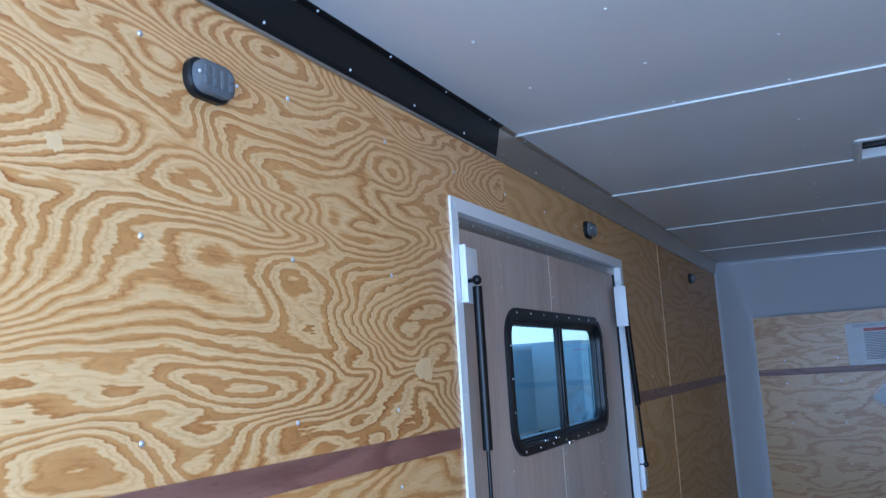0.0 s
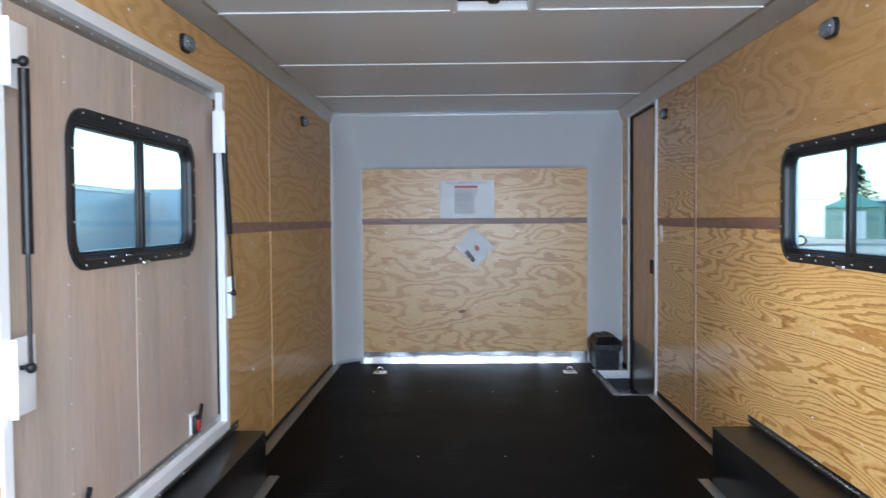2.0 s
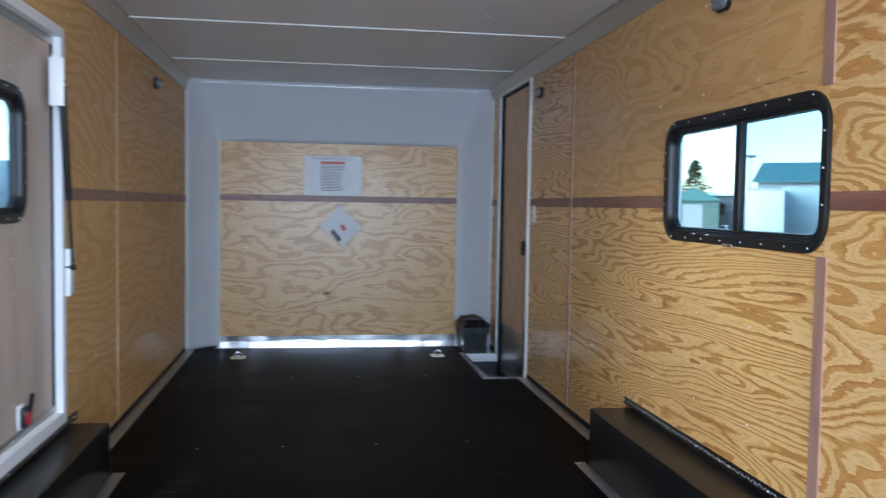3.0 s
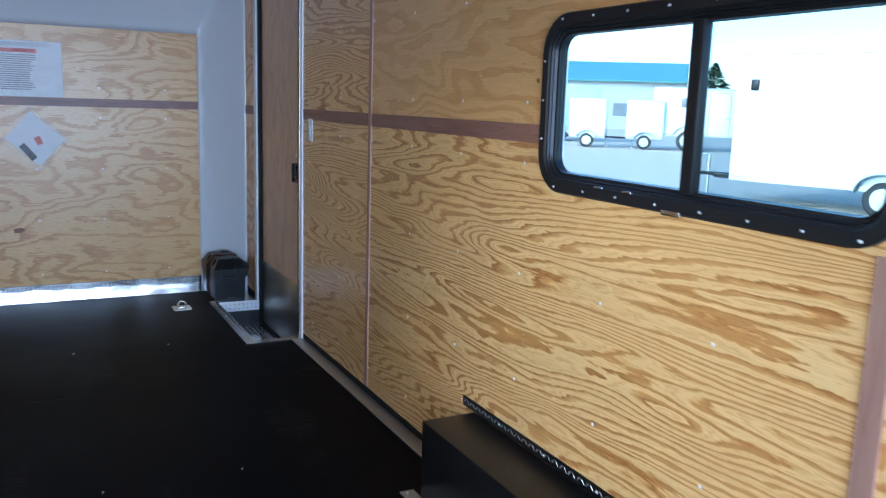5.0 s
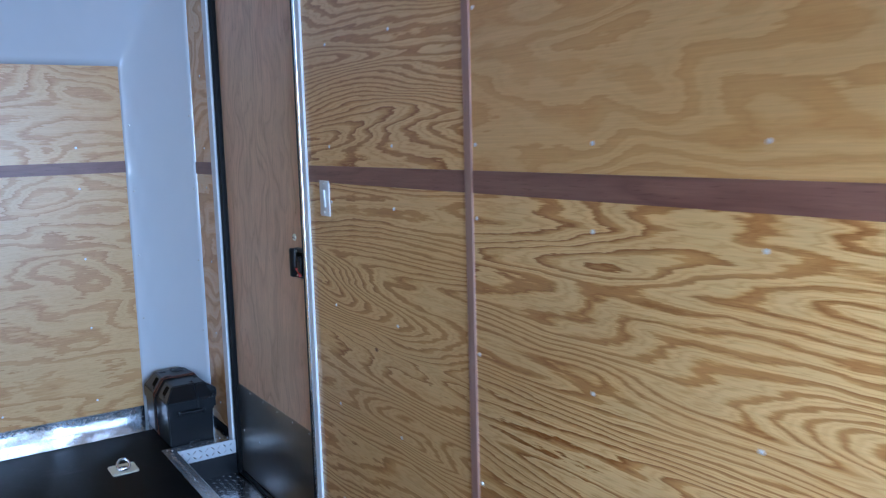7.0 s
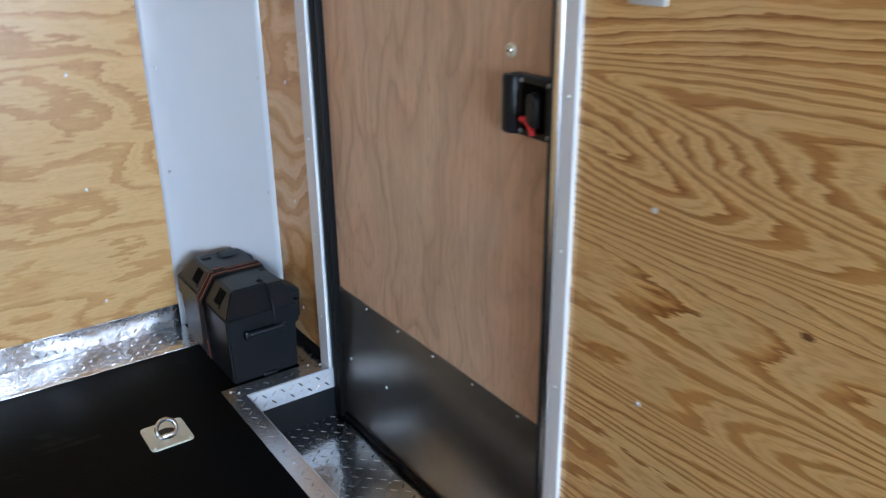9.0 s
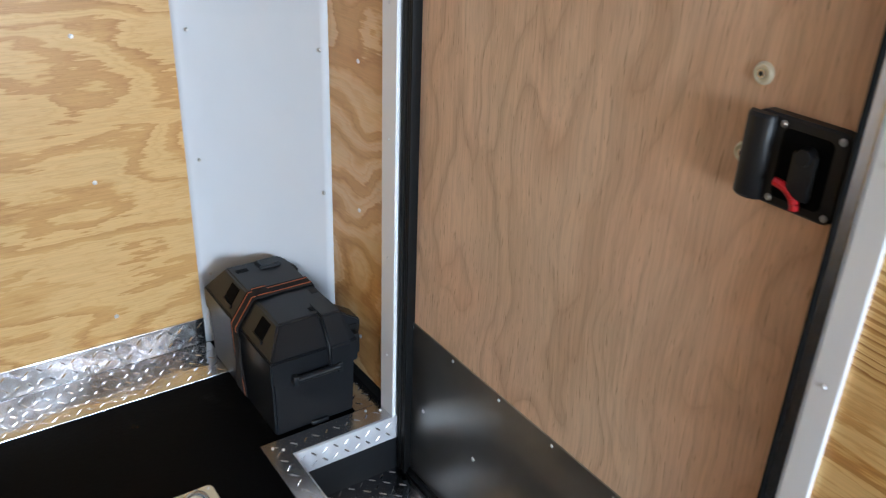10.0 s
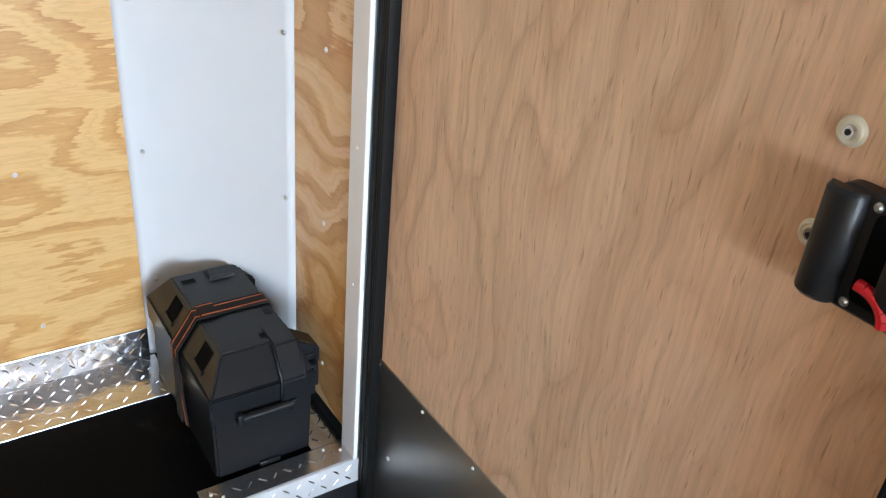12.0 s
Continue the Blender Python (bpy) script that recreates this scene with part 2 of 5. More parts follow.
add_scuffs(RUBBER_FLOOR, (0.10, 0.095, 0.09), 0.6)
BLACK_PLASTIC = plain("black_plastic", (0.012, 0.012, 0.013), 0.38, 0, 0.2, 160, 0.08)
BOX_PLASTIC = plain("battery_box_plastic", (0.008, 0.009, 0.011), 0.36, 0, 0.15, 220, 0.12)
BLACK_PLASTIC.node_tree.nodes["Principled BSDF"].inputs["Specular IOR Level"].default_value = 0.3
BOX_PLASTIC.node_tree.nodes["Principled BSDF"].inputs["Specular IOR Level"].default_value = 0.35
# near-black colour that stands in for the shade inside recesses
SLOT_SHADE = plain("recess_shade", (0.002, 0.002, 0.002), 0.95, 0, 0.2, 60, 0.05)
SLOT_SHADE.node_tree.nodes["Principled BSDF"].inputs["Specular IOR Level"].default_value = 0.1
BLACK_PAINT = plain("black_painted_steel", (0.007, 0.007, 0.0075), 0.33, 0, 0.3, 40, 0.08)
BLACK_PAINT.node_tree.nodes["Principled BSDF"].inputs["Specular IOR Level"].default_value = 0.28
# real rubber, and also the black put in for shaded gaps and slots
BLACK_RUBBER_AND_GAPS = plain("black_rubber_and_gap_shade", (0.004, 0.004, 0.004), 0.6, 0, 0.2, 60, 0.05)
BLACK_RUBBER_AND_GAPS.node_tree.nodes["Principled BSDF"].inputs["Specular IOR Level"].default_value = 0.25
ALUMINIUM = plain("bright_aluminium", (0.78, 0.78, 0.79), 0.24, 1, 0.06, 25, 0.06, wave=2.0)
MILL_ALUMINIUM = plain("mill_aluminium", (0.52, 0.51, 0.49), 0.42, 1, 0.10, 25, 0.08)
COVE_METAL = plain("cove_metal", (0.60, 0.545, 0.46), 0.42, 1, 0.08, 12, 0.05, wave=2.0)
WELL_METAL = plain("dark_well_metal", (0.035, 0.037, 0.041), 0.35, 0.6, 0.15, 18, 0.06, wave=1.0)
KICK_METAL = plain("kick_plate_metal", (0.42, 0.40, 0.37), 0.34, 1, 0.10, 18, 0.04, wave=0.4)
CHROME = plain("zinc_steel", (0.72, 0.72, 0.72), 0.22, 1, 0.08, 80, 0.05)
BRASSY = plain("yellow_zinc_washer", (0.80, 0.78, 0.63), 0.35, 0.2, 0.08, 80, 0.05)
RED_PLASTIC = plain("red_plastic", (0.50, 0.01, 0.015), 0.35, 0, 0.1, 60, 0.03)
LENS_GREY = plain("smoked_lens", (0.14, 0.15, 0.16), 0.2, 0, 0.2, 40, 0.1)
JOINT = plain("pale_joint", (0.56, 0.47, 0.38), 0.5, 0, 0.08, 40, 0.05)
PALE_WOOD = plain("pale_wood_patch", (0.80, 0.57, 0.28), 0.45, 0, 0.1, 60, 0.1)
SCREW_ZINC = plain("bright_zinc_screw", (0.80, 0.81, 0.83), 0.42, 0.75, 0.05, 80, 0.03)
KNOT = plain("brown_knot", (0.20, 0.085, 0.03), 0.5, 0, 0.5, 160, 0.2)
PAPER = plain("white_paper", (0.80, 0.81, 0.83), 0.6, 0, 0.03, 60, 0.05)
INK = plain("grey_ink", (0.24, 0.24, 0.26), 0.6, 0, 0.05, 60, 0.02)
INK_RED = plain("red_ink", (0.55, 0.08, 0.06), 0.6, 0, 0.05, 60, 0.02)
STRAP = plain("black_webbing", (0.010, 0.006, 0.005), 0.95, 0, 0.2, 300, 0.3)
STRAP_LINE = plain("orange_webbing_line", (0.40, 0.10, 0.03), 0.7, 0, 0.2, 300, 0.3)
TREAD_ALU = plain("tread_plate_aluminium", (0.66, 0.66, 0.67), 0.16, 1, 0.06, 30, 0.2, wave=12.0, deep=0.006)
LIP_METAL = plain("brushed_bright_lip", (0.72, 0.73, 0.75), 0.5, 0.35, 0.08, 40, 0.06)
EXT_WHITE = plain("white_trailer_skin", (0.78, 0.79, 0.80), 0.3, 0, 0.03, 8, 0.05)
EXT_GREY = plain("grey_trailer_skin", (0.17, 0.22, 0.245), 0.3, 0, 0.05, 8, 0.05)
EXT_PALE_AND_SHADED = plain("pale_teal_and_shaded_trailer_skin", (0.36, 0.43, 0.45), 0.35, 0, 0.05, 8, 0.05)
EXT_SILVER = plain("silver_trailer_skin", (0.55, 0.58, 0.60), 0.3, 0, 0.05, 8, 0.05)
GRAVEL = plain("pale_gravel", (0.44, 0.37, 0.285), 0.9, 0, 0.2, 14, 0.5)
TYRE = plain("tyre_rubber", (0.02, 0.02, 0.02), 0.7, 0, 0.2, 60, 0.2)
GREEN_ROOF = plain("green_metal_roof", (0.08, 0.20, 0.19), 0.45, 0, 0.1, 4, 0.05)
DARK_SIDING = plain("dark_grey_siding", (0.10, 0.115, 0.12), 0.5, 0, 0.1, 4, 0.1)
GREEN_SIDING = plain("grey_green_siding", (0.10, 0.16, 0.14), 0.6, 0, 0.1, 4, 0.1)
STEEL_WALL = plain("grey_steel_siding", (0.34, 0.36, 0.37), 0.5, 0, 0.06, 4, 0.1)
NEEDLES = plain("pine_needles", (0.045, 0.075, 0.04), 0.7, 0, 0.4, 5, 0.3)
BARK = plain("pine_bark", (0.12, 0.085, 0.06), 0.9, 0, 0.3, 14, 0.5)


def glass_material(name, tint):
    m, n, l, b = material(name, 0.0)
    out = n["Material Output"]
    gl, tr, mx, lw = n.new("ShaderNodeBsdfGlossy"), n.new("ShaderNodeBsdfTransparent"), n.new("ShaderNodeMixShader"), n.new("ShaderNodeLayerWeight")
    gl.inputs["Roughness"].default_value = 0.01
    tr.inputs["Color"].default_value = (*tint, 1)
    lw.inputs["Blend"].default_value = 0.5
    l.new(math_node(n, l, "MULTIPLY_ADD", math_node(n, l, "POWER", lw.outputs["Facing"], 5.0), 0.8, 0.03), mx.inputs[0])
    l.new(tr.outputs[0], mx.inputs[1])
    l.new(gl.outputs[0], mx.inputs[2])
    l.new(mx.outputs[0], out.inputs["Surface"])
    return m


def film_material():
    m, n, l, b = material("clear_plastic_sleeve", 0.12)
    b.inputs["Base Color"].default_value = (0.85, 0.87, 0.9, 1)
    v = coords(n, l, (1, 1, 1))
    crease = noise_tex(n, l, v, 14, 4, 0.65, 1.0)
    l.new(math_node(n, l, "MULTIPLY_ADD", crease, 0.16, 0.01), b.inputs["Alpha"])
    bump(n, l, b, crease, 0.8, 0.01)
    return m


GLASS, GREEN_GLASS, FILM = glass_material("tinted_glass", (0.79, 0.88, 0.885)), glass_material("green_tinted_glass", (0.62, 0.73, 0.745)), film_material()


# ---- mesh helpers ----
def add_box(bm, x0, x1, y0, y1, z0, z1, bevel=0.0, m=None):
    r = bmesh.ops.create_cube(bm, size=1.0)
    vs = r["verts"]
    for v in vs:
        v.co = Vector((x0 + (v.co.x + 0.5) * (x1 - x0), y0 + (v.co.y + 0.5) * (y1 - y0), z0 + (v.co.z + 0.5) * (z1 - z0)))
    if bevel:
        es = list({e for v in vs for e in v.link_edges})
        r2 = bmesh.ops.bevel(bm, geom=es, offset=bevel, segments=2, affect="EDGES", profile=0.5)
        vs = list({v for f in r2["faces"] for v in f.verts} | {v for v in vs if v.is_valid})
    if m is not None:
        bmesh.ops.transform(bm, matrix=m, verts=vs)
    return vs


def box(x0, x1, y0, y1, z0, z1, bevel=0.0, m=None):
    bm = bmesh.new()
    add_box(bm, x0, x1, y0, y1, z0, z1, bevel, m)
    return bm


def add_cyl(bm, a, b, r0, r1=None, seg=16, caps=True):
    a, b = Vector(a), Vector(b)
    d = b - a
    m = Matrix.Translation((a + b) / 2) @ d.to_track_quat("Z", "Y").to_matrix().to_4x4()
    return bmesh.ops.create_cone(bm, cap_ends=caps, segments=seg, radius1=r0, radius2=r0 if r1 is None else r1, depth=d.length, matrix=m)["verts"]


def cyl(a, b, r0, r1=None, seg=16):
    bm = bmesh.new()
    add_cyl(bm, a, b, r0, r1, seg)
    return bm


def add_sphere(bm, c, r, seg=10, squash=(1, 1, 1)):
    m = Matrix.Translation(c) @ Matrix.Diagonal((*squash, 1))
    return bmesh.ops.create_uvsphere(bm, u_segments=seg, v_segments=max(4, seg // 2), radius=r, matrix=m)["verts"]


def finish(name, bm, mat, smooth=False):
    bmesh.ops.recalc_face_normals(bm, faces=bm.faces[:])
    me = bpy.data.meshes.new(name)
    bm.to_mesh(me)
    bm.free()
    me.materials.append(mat)
    if smooth:
        me.shade_smooth()
        me.set_sharp_from_angle(angle=radians(35))
    return me


def part(name, bm, mat, parent=None, label="", smooth=True):
    ob = new(name, finish(name, bm, mat, smooth))
    ob.parent = parent
    return tagged(ob, label)


def piece(name, me, parent, m=None):
    ob = new(name, me)
    ob.parent = parent
    if m is not None:
        ob.matrix_basis = m
    return ob


def thing(name, m, label, category, group=""):
    ob = new(name)
    ob.empty_display_size = 0.1
    ob.matrix_basis = m
    return tagged(ob, label, category, group)


def structure(name, bm, mat, label="", smooth=False):
    return tagged(part(name, bm, mat, None, label, smooth), kind="structure")


def slab(us, vs, w0, w1, hole, place):
    """A plate with through-openings: cells of a grid, without those that hole(u, v) takes out."""
    bm = bmesh.new()
    us, vs = sorted(set(us)), sorted(set(vs))
    memo = {}

    def vert(i, j, w):
        k = (i, j, w)
        if k not in memo:
            memo[k] = bm.verts.new(place(us[i], vs[j], w))
        return memo[k]
    nu, nv = len(us) - 1, len(vs) - 1
    solid = [[not hole((us[i] + us[i + 1]) / 2, (vs[j] + vs[j + 1]) / 2) for j in range(nv)] for i in range(nu)]
    for i in range(nu):
        for j in range(nv):
            if not solid[i][j]:
                continue
            for w in (w0, w1):
                bm.faces.new([vert(i, j, w), vert(i + 1, j, w), vert(i + 1, j + 1, w), vert(i, j + 1, w)])
            for di, dj, p, q in ((-1, 0, (i, j), (i, j + 1)), (1, 0, (i + 1, j), (i + 1, j + 1)), (0, -1, (i, j), (i + 1, j)), (0, 1, (i, j + 1), (i + 1, j + 1))):
                a, b = i + di, j + dj
                if not (0 <= a < nu and 0 <= b < nv and solid[a][b]):
                    bm.faces.new([vert(*p, w0), vert(*q, w0), vert(*q, w1), vert(*p, w1)])
    return bm


def rounded(w, h, r, inset=0.0, seg=6):
    """Points of a rounded rectangle round the origin, in u and v."""
    w, h, r = w / 2 - inset, h / 2 - inset, max(r - inset, 0.004)
    pts = []
    for cx, cy, a0 in ((w - r, h - r, 0), (-w + r, h - r, 90), (-w + r, -h + r, 180), (w - r, -h + r, 270)):
        for k in range(seg + 1):
            a = radians(a0 + 90 * k / seg)
            pts.append((cx + r * math.cos(a), cy + r * math.sin(a)))
    return pts


def loft(rings, close=False, cap=False):
    bm = bmesh.new()
    vs = [[bm.verts.new(p) for p in ring] for ring in rings]
    n = len(rings[0])
    order = list(range(len(vs) - 1)) + ([-1] if close else [])
    for k in order:
        a, b = vs[k], vs[k + 1] if k >= 0 else vs[0]
        for i in range(n):
            bm.faces.new([a[i], a[(i + 1) % n], b[(i + 1) % n], b[i]])
    if cap:
        bm.faces.new(vs[0])
        bm.faces.new(vs[-1])
    return bm


def screw_mesh(name, r=0.006, mat=None):
    bm = bmesh.new()
    add_cyl(bm, (0, 0, -0.001), (0, 0, 0.0012), r, r * 0.92, 10)
    add_cyl(bm, (0, 0, 0.0012), (0, 0, 0.0030), r * 0.85, r * 0.45, 10)
    return finish(name, bm, mat or SCREW_ZINC, True)


SCREW = screw_mesh("screw", 0.0054)
SMALL_SCREW = screw_mesh("small_screw", 0.0036)
DULL_SCREW = screw_mesh("dull_screw", 0.0045, MILL_ALUMINIUM)
TO_LEFT, TO_RIGHT, TO_FRONT = pose(0, 0, 0, 0, 90, 0), pose(0, 0, 0, 0, -90, 0), pose(0, 0, 0, 90, 0, 0)


def put_screws(parent, spots, turn, me=None):
    for x, y, z in spots:
        piece("screw", me or SCREW, parent, Matrix.Translation((x, y, z)) @ turn @ pose(0, 0, 0, 0, 0, random.uniform(0, 360)))


# ---- the trailer box ----
DOOR_L = (2.03, 3.88, 0.285, 1.835)      # y0, y1, z0, z1 of the openings
DOOR_R = (5.835, 6.765, -0.15, 2.04)
WIN_R = (2.50, 3.60, 1.045, 1.52)


def inside(o, y, z):
    return o[0] < y < o[1] and o[2] < z < o[3]


WIN_HOLE = (WIN_R[0] + 0.035, WIN_R[1] - 0.035, WIN_R[2] + 0.035, WIN_R[3] - 0.035)
wall_left = structure("wall_left", slab([YB, DOOR_L[0], DOOR_L[1], YF + 0.06], [-0.2, DOOR_L[2], DOOR_L[3], 2.2], XL - 0.05, XL - 0.010,
                      lambda y, z: inside(DOOR_L, y, z), lambda u, v, w: (w, u, v)), EXT_WHITE, "trailer side wall lined with varnished plywood sheets")
wall_right = structure("wall_right", slab([YB, WIN_HOLE[0], WIN_HOLE[1], DOOR_R[0], DOOR_R[1], YF + 0.06], [-0.2, DOOR_R[2], WIN_HOLE[2], WIN_HOLE[3], DOOR_R[3], 2.2], XR + 0.010, XR + 0.05,
                       lambda y, z: inside(WIN_HOLE, y, z) or inside(DOOR_R, y, z), lambda u, v, w: (w, u, v)), EXT_WHITE, "trailer side wall lined with varnished plywood sheets")
wall_front = structure("wall_front", box(XL - 0.05, XR + 0.05, YF + 0.012, YF + 0.06, -0.2, 2.2), EXT_WHITE, "trailer front wall")
wall_rear = structure("wall_rear", slab([XL - 0.05, XL + 0.02, XR - 0.02, XR + 0.05], [-0.2, 0.0, 2.08, 2.2], YB - 0.05, YB,
                      lambda x, z: XL + 0.02 < x < XR - 0.02 and 0 < z < 2.08, lambda u, v, w: (u, w, v)), EXT_WHITE, "rear frame round the open ramp door")

SEAMS_L, SEAMS_R, ROW_SEAM = (YB, 0.0, 2.445, 4.80, 7.00), (YB, 0.09, 2.52, 4.885, 6.30, 7.03), 1.20


def sheet_veneer(wall, a, z0, mat, far):
    """Which veneer a sheet shows, by where it hangs."""
    if wall is wall_left:
        return far if a > 2.4 else (mat if z0 > 1 or a < -0.5 else PLY_BLOTCHED)
    if a > 6:
        return PLY_PALE
    if z0 > 1:
        return PLY_CLOUDED if 2 < a < 4.8 else (PLY_RIGHT if a > 4.8 else PLY_BLOTCHED)
    return PLY_RIGHT if a > 2 else PLY_BLOTCHED


def lining(wall, seams, holes, x0, x1, mat, far):
    for a, b in zip(seams, seams[1:]):
        for z0, z1 in ((0.036, ROW_SEAM - 0.001), (ROW_SEAM + 0.001, 2.06)):
            ys, zs = [a + 0.001, b - 0.001], [z0, z1]
            for h in holes:
                ys += [min(max(v, a + 0.001), b - 0.001) for v in h[:2]]
                zs += [min(max(v, z0), z1) for v in h[2:]]
            part("plywood_sheet", slab(ys, zs, x0, x1, lambda y, z: any(inside(h, y, z) for h in holes), lambda u, v, w: (w, u, v)), sheet_veneer(wall, a, z0, mat, far), wall, smooth=False)


lining(wall_left, SEAMS_L, [DOOR_L], XL - 0.009, XL, PLY_LEFT, PLY_SOFT)
lining(wall_right, SEAMS_R, [DOOR_R, WIN_HOLE], XR, XR + 0.009, PLY_RIGHT, PLY_RIGHT)

# screws in the sheets, on the studs
rows_z = (1.922, 1.596, 1.285, 1.112, 0.782, 0.455, 0.13)
cols = [0.913 - 0.383 * k for k in (3, 2, 1)] + [0.913 + 0.3835 * k for k in range(16)]
put_screws(wall_left, [(XL, y, z) for y in cols for z in rows_z if not inside((1.99, 3.93, 0.2, 1.88), y, z) and y < 6.95 and not (z < 0.3 and 1.0 < y < 4.1)], TO_LEFT)
cols_r = [5.64 - 0.391 * k for k in range(16)] + [6.9]
put_screws(wall_right, [(XR, y, z) for y in cols_r for z in rows_z if not inside((2.45, 3.66, 1.0, 1.56), y, z) and not inside((5.78, 6.8, 0, 2.1), y, z) and not (z < 0.3 and 1.0 < y < 4.1)], TO_RIGHT)

# mahogany battens over the joints
for y0, y1 in ((YB, 1.995), (3.93, 7.0)):
    structure("trim_left", box(XL, XL + 0.004, y0, y1, 1.166, 1.219), MAHOGANY, "reddish-brown wood batten over the sheet joint")
for y0, y1 in ((YB, 2.495), (3.605, 4.865), (4.90, 5.795), (6.81, 7.03)):
    structure("trim_right", box(XR - 0.004, XR, y0, y1, 1.172, 1.225), MAHOGANY, "reddish-brown wood batten over the sheet joint")
for y, w, spans in ((4.884, 0.014, ((0.04, 2.05),)), (2.525, 0.024, ((0.31, 1.04), (1.525, 2.05)))):
    for z0, z1 in spans:
        structure("trim_right", box(XR - 0.005, XR, y - w, y + w, z0, z1), SEAM_STRIP, "narrow wood batten over the upright sheet joint")
structure("trim_left", box(XL, XL + 0.003, 4.790, 4.812, 0.04, 2.05), PLY_FRONT, "pale narrow batten over the upright joint")

# floor, with the opening of the step well
WELL = (1.222, 1.49, 5.855, 6.745)
floor = structure("floor", slab([XL - 0.01, WELL[0], WELL[1], XR + 0.009], [YB - 0.05, WELL[2], WELL[3], YF + 0.01], -0.06, 0.0,
                  lambda x, y: WELL[0] < x < WELL[1] and WELL[2] < y < WELL[3], lambda u, v, w: (u, v, w)), RUBBER_FLOOR, "black coated trailer floor with scuffs")
for y in (5.30, 3.08, 0.86):
    structure("floor_joint", box(XL + 0.08, XR - 0.08, y - 0.0015, y + 0.0015, 0.0, 0.0008), BLACK_RUBBER_AND_GAPS, "thin joint in the black floor")
structure("baseboard_left", box(XL - 0.001, XL + 0.062, YB, 7.02, 0.0, 0.006, 0.002), MILL_ALUMINIUM, "flat aluminium edge strip along the floor")
structure("baseboard_right", box(XR - 0.062, XR + 0.001, YB, 5.80, 0.0, 0.006, 0.002), MILL_ALUMINIUM, "flat aluminium edge strip along the floor")
put_screws(floor, [(XL + 0.03, 0.4 + 0.61 * k, 0.006) for k in range(11)] + [(XR - 0.03, 0.4 + 0.61 * k, 0.006) for k in range(9)], pose(0, 0, 0), SMALL_SCREW)
put_screws(floor, [(x, y, 0.0) for y in (4.35, 5.95, 2.6) for x in (-0.5, -0.1, 0.35, 0.8)], pose(0, 0, 0), SMALL_SCREW)

# ceiling panels with raised joint strips
CEIL_SEAMS = (YB, 0.07, 1.29, 2.51, 3.725, 4.94, 6.16, 7.14)
VENT = (0.088, 0.452, 3.372, 3.735)
bm = bmesh.new()
for a, b in zip(CEIL_SEAMS, CEIL_SEAMS[1:]):
    inner = a < VENT[2] < b
    xs, ys = [XL - 0.01, XR + 0.01], [a + 0.002, b - 0.002]
    g = slab(xs + [VENT[0] + 0.03, VENT[1] - 0.03], ys + ([VENT[2] + 0.03, b - 0.012] if inner else []), ZC, ZC + 0.01,
             lambda x, y: VENT[0] + 0.03 < x < VENT[1] - 0.03 and VENT[2] + 0.03 < y < VENT[3] - 0.012, lambda u, v, w: (u, v, w))
    me = bpy.data.meshes.new("tmp")
    g.to_mesh(me)
    g.free()
    bm.from_mesh(me)
    bpy.data.meshes.remove(me)
ceiling = structure("ceiling", bm, WHITE_VINYL, "white panelled trailer ceiling with screw heads")
structure("roof", slab([XL - 0.05, VENT[0] + 0.02, VENT[1] - 0.02, XR + 0.05], [YB - 0.05, VENT[2] + 0.02, VENT[3] - 0.02, YF + 0.06], ZC + 0.07, ZC + 0.09,
          lambda x, y: VENT[0] < x < VENT[1] and VENT[2] < y < VENT[3], lambda u, v, w: (u, v, w)), EXT_WHITE, "white trailer roof skin")
for y in CEIL_SEAMS[1:-1]:
    for x0, x1 in (((XL, VENT[0]), (VENT[1], XR)) if abs(y - 3.725) < 0.02 else ((XL, XR),)):
        structure("ceiling_strip", box(x0 + 0.02, x1 - (0.02 if x1 == XR else 0), y - 0.006, y + 0.006, ZC - 0.006, ZC + 0.001, 0.002), WHITE_PLASTIC, "thin white joint strip on the ceiling")
bm = bmesh.new()
for a, b in zip(CEIL_SEAMS, CEIL_SEAMS[1:]):
    for f in (0.03, 0.345, 0.66, 0.97):
        for x in (-0.72, -0.40, -0.075, 0.25, 0.58, 0.90, 1.25):
            y = a + (b - a) * f
            if not (VENT[0] - 0.02 < x < VENT[1] + 0.02 and VENT[2] - 0.02 < y < VENT[3] + 0.02):
                add_cyl(bm, (x, y, ZC + 0.001), (x, y, ZC - 0.003), 0.006, 0.003, 8)
part("ceiling_screws", bm, WHITE_PLASTIC, ceiling, "white painted screw heads")

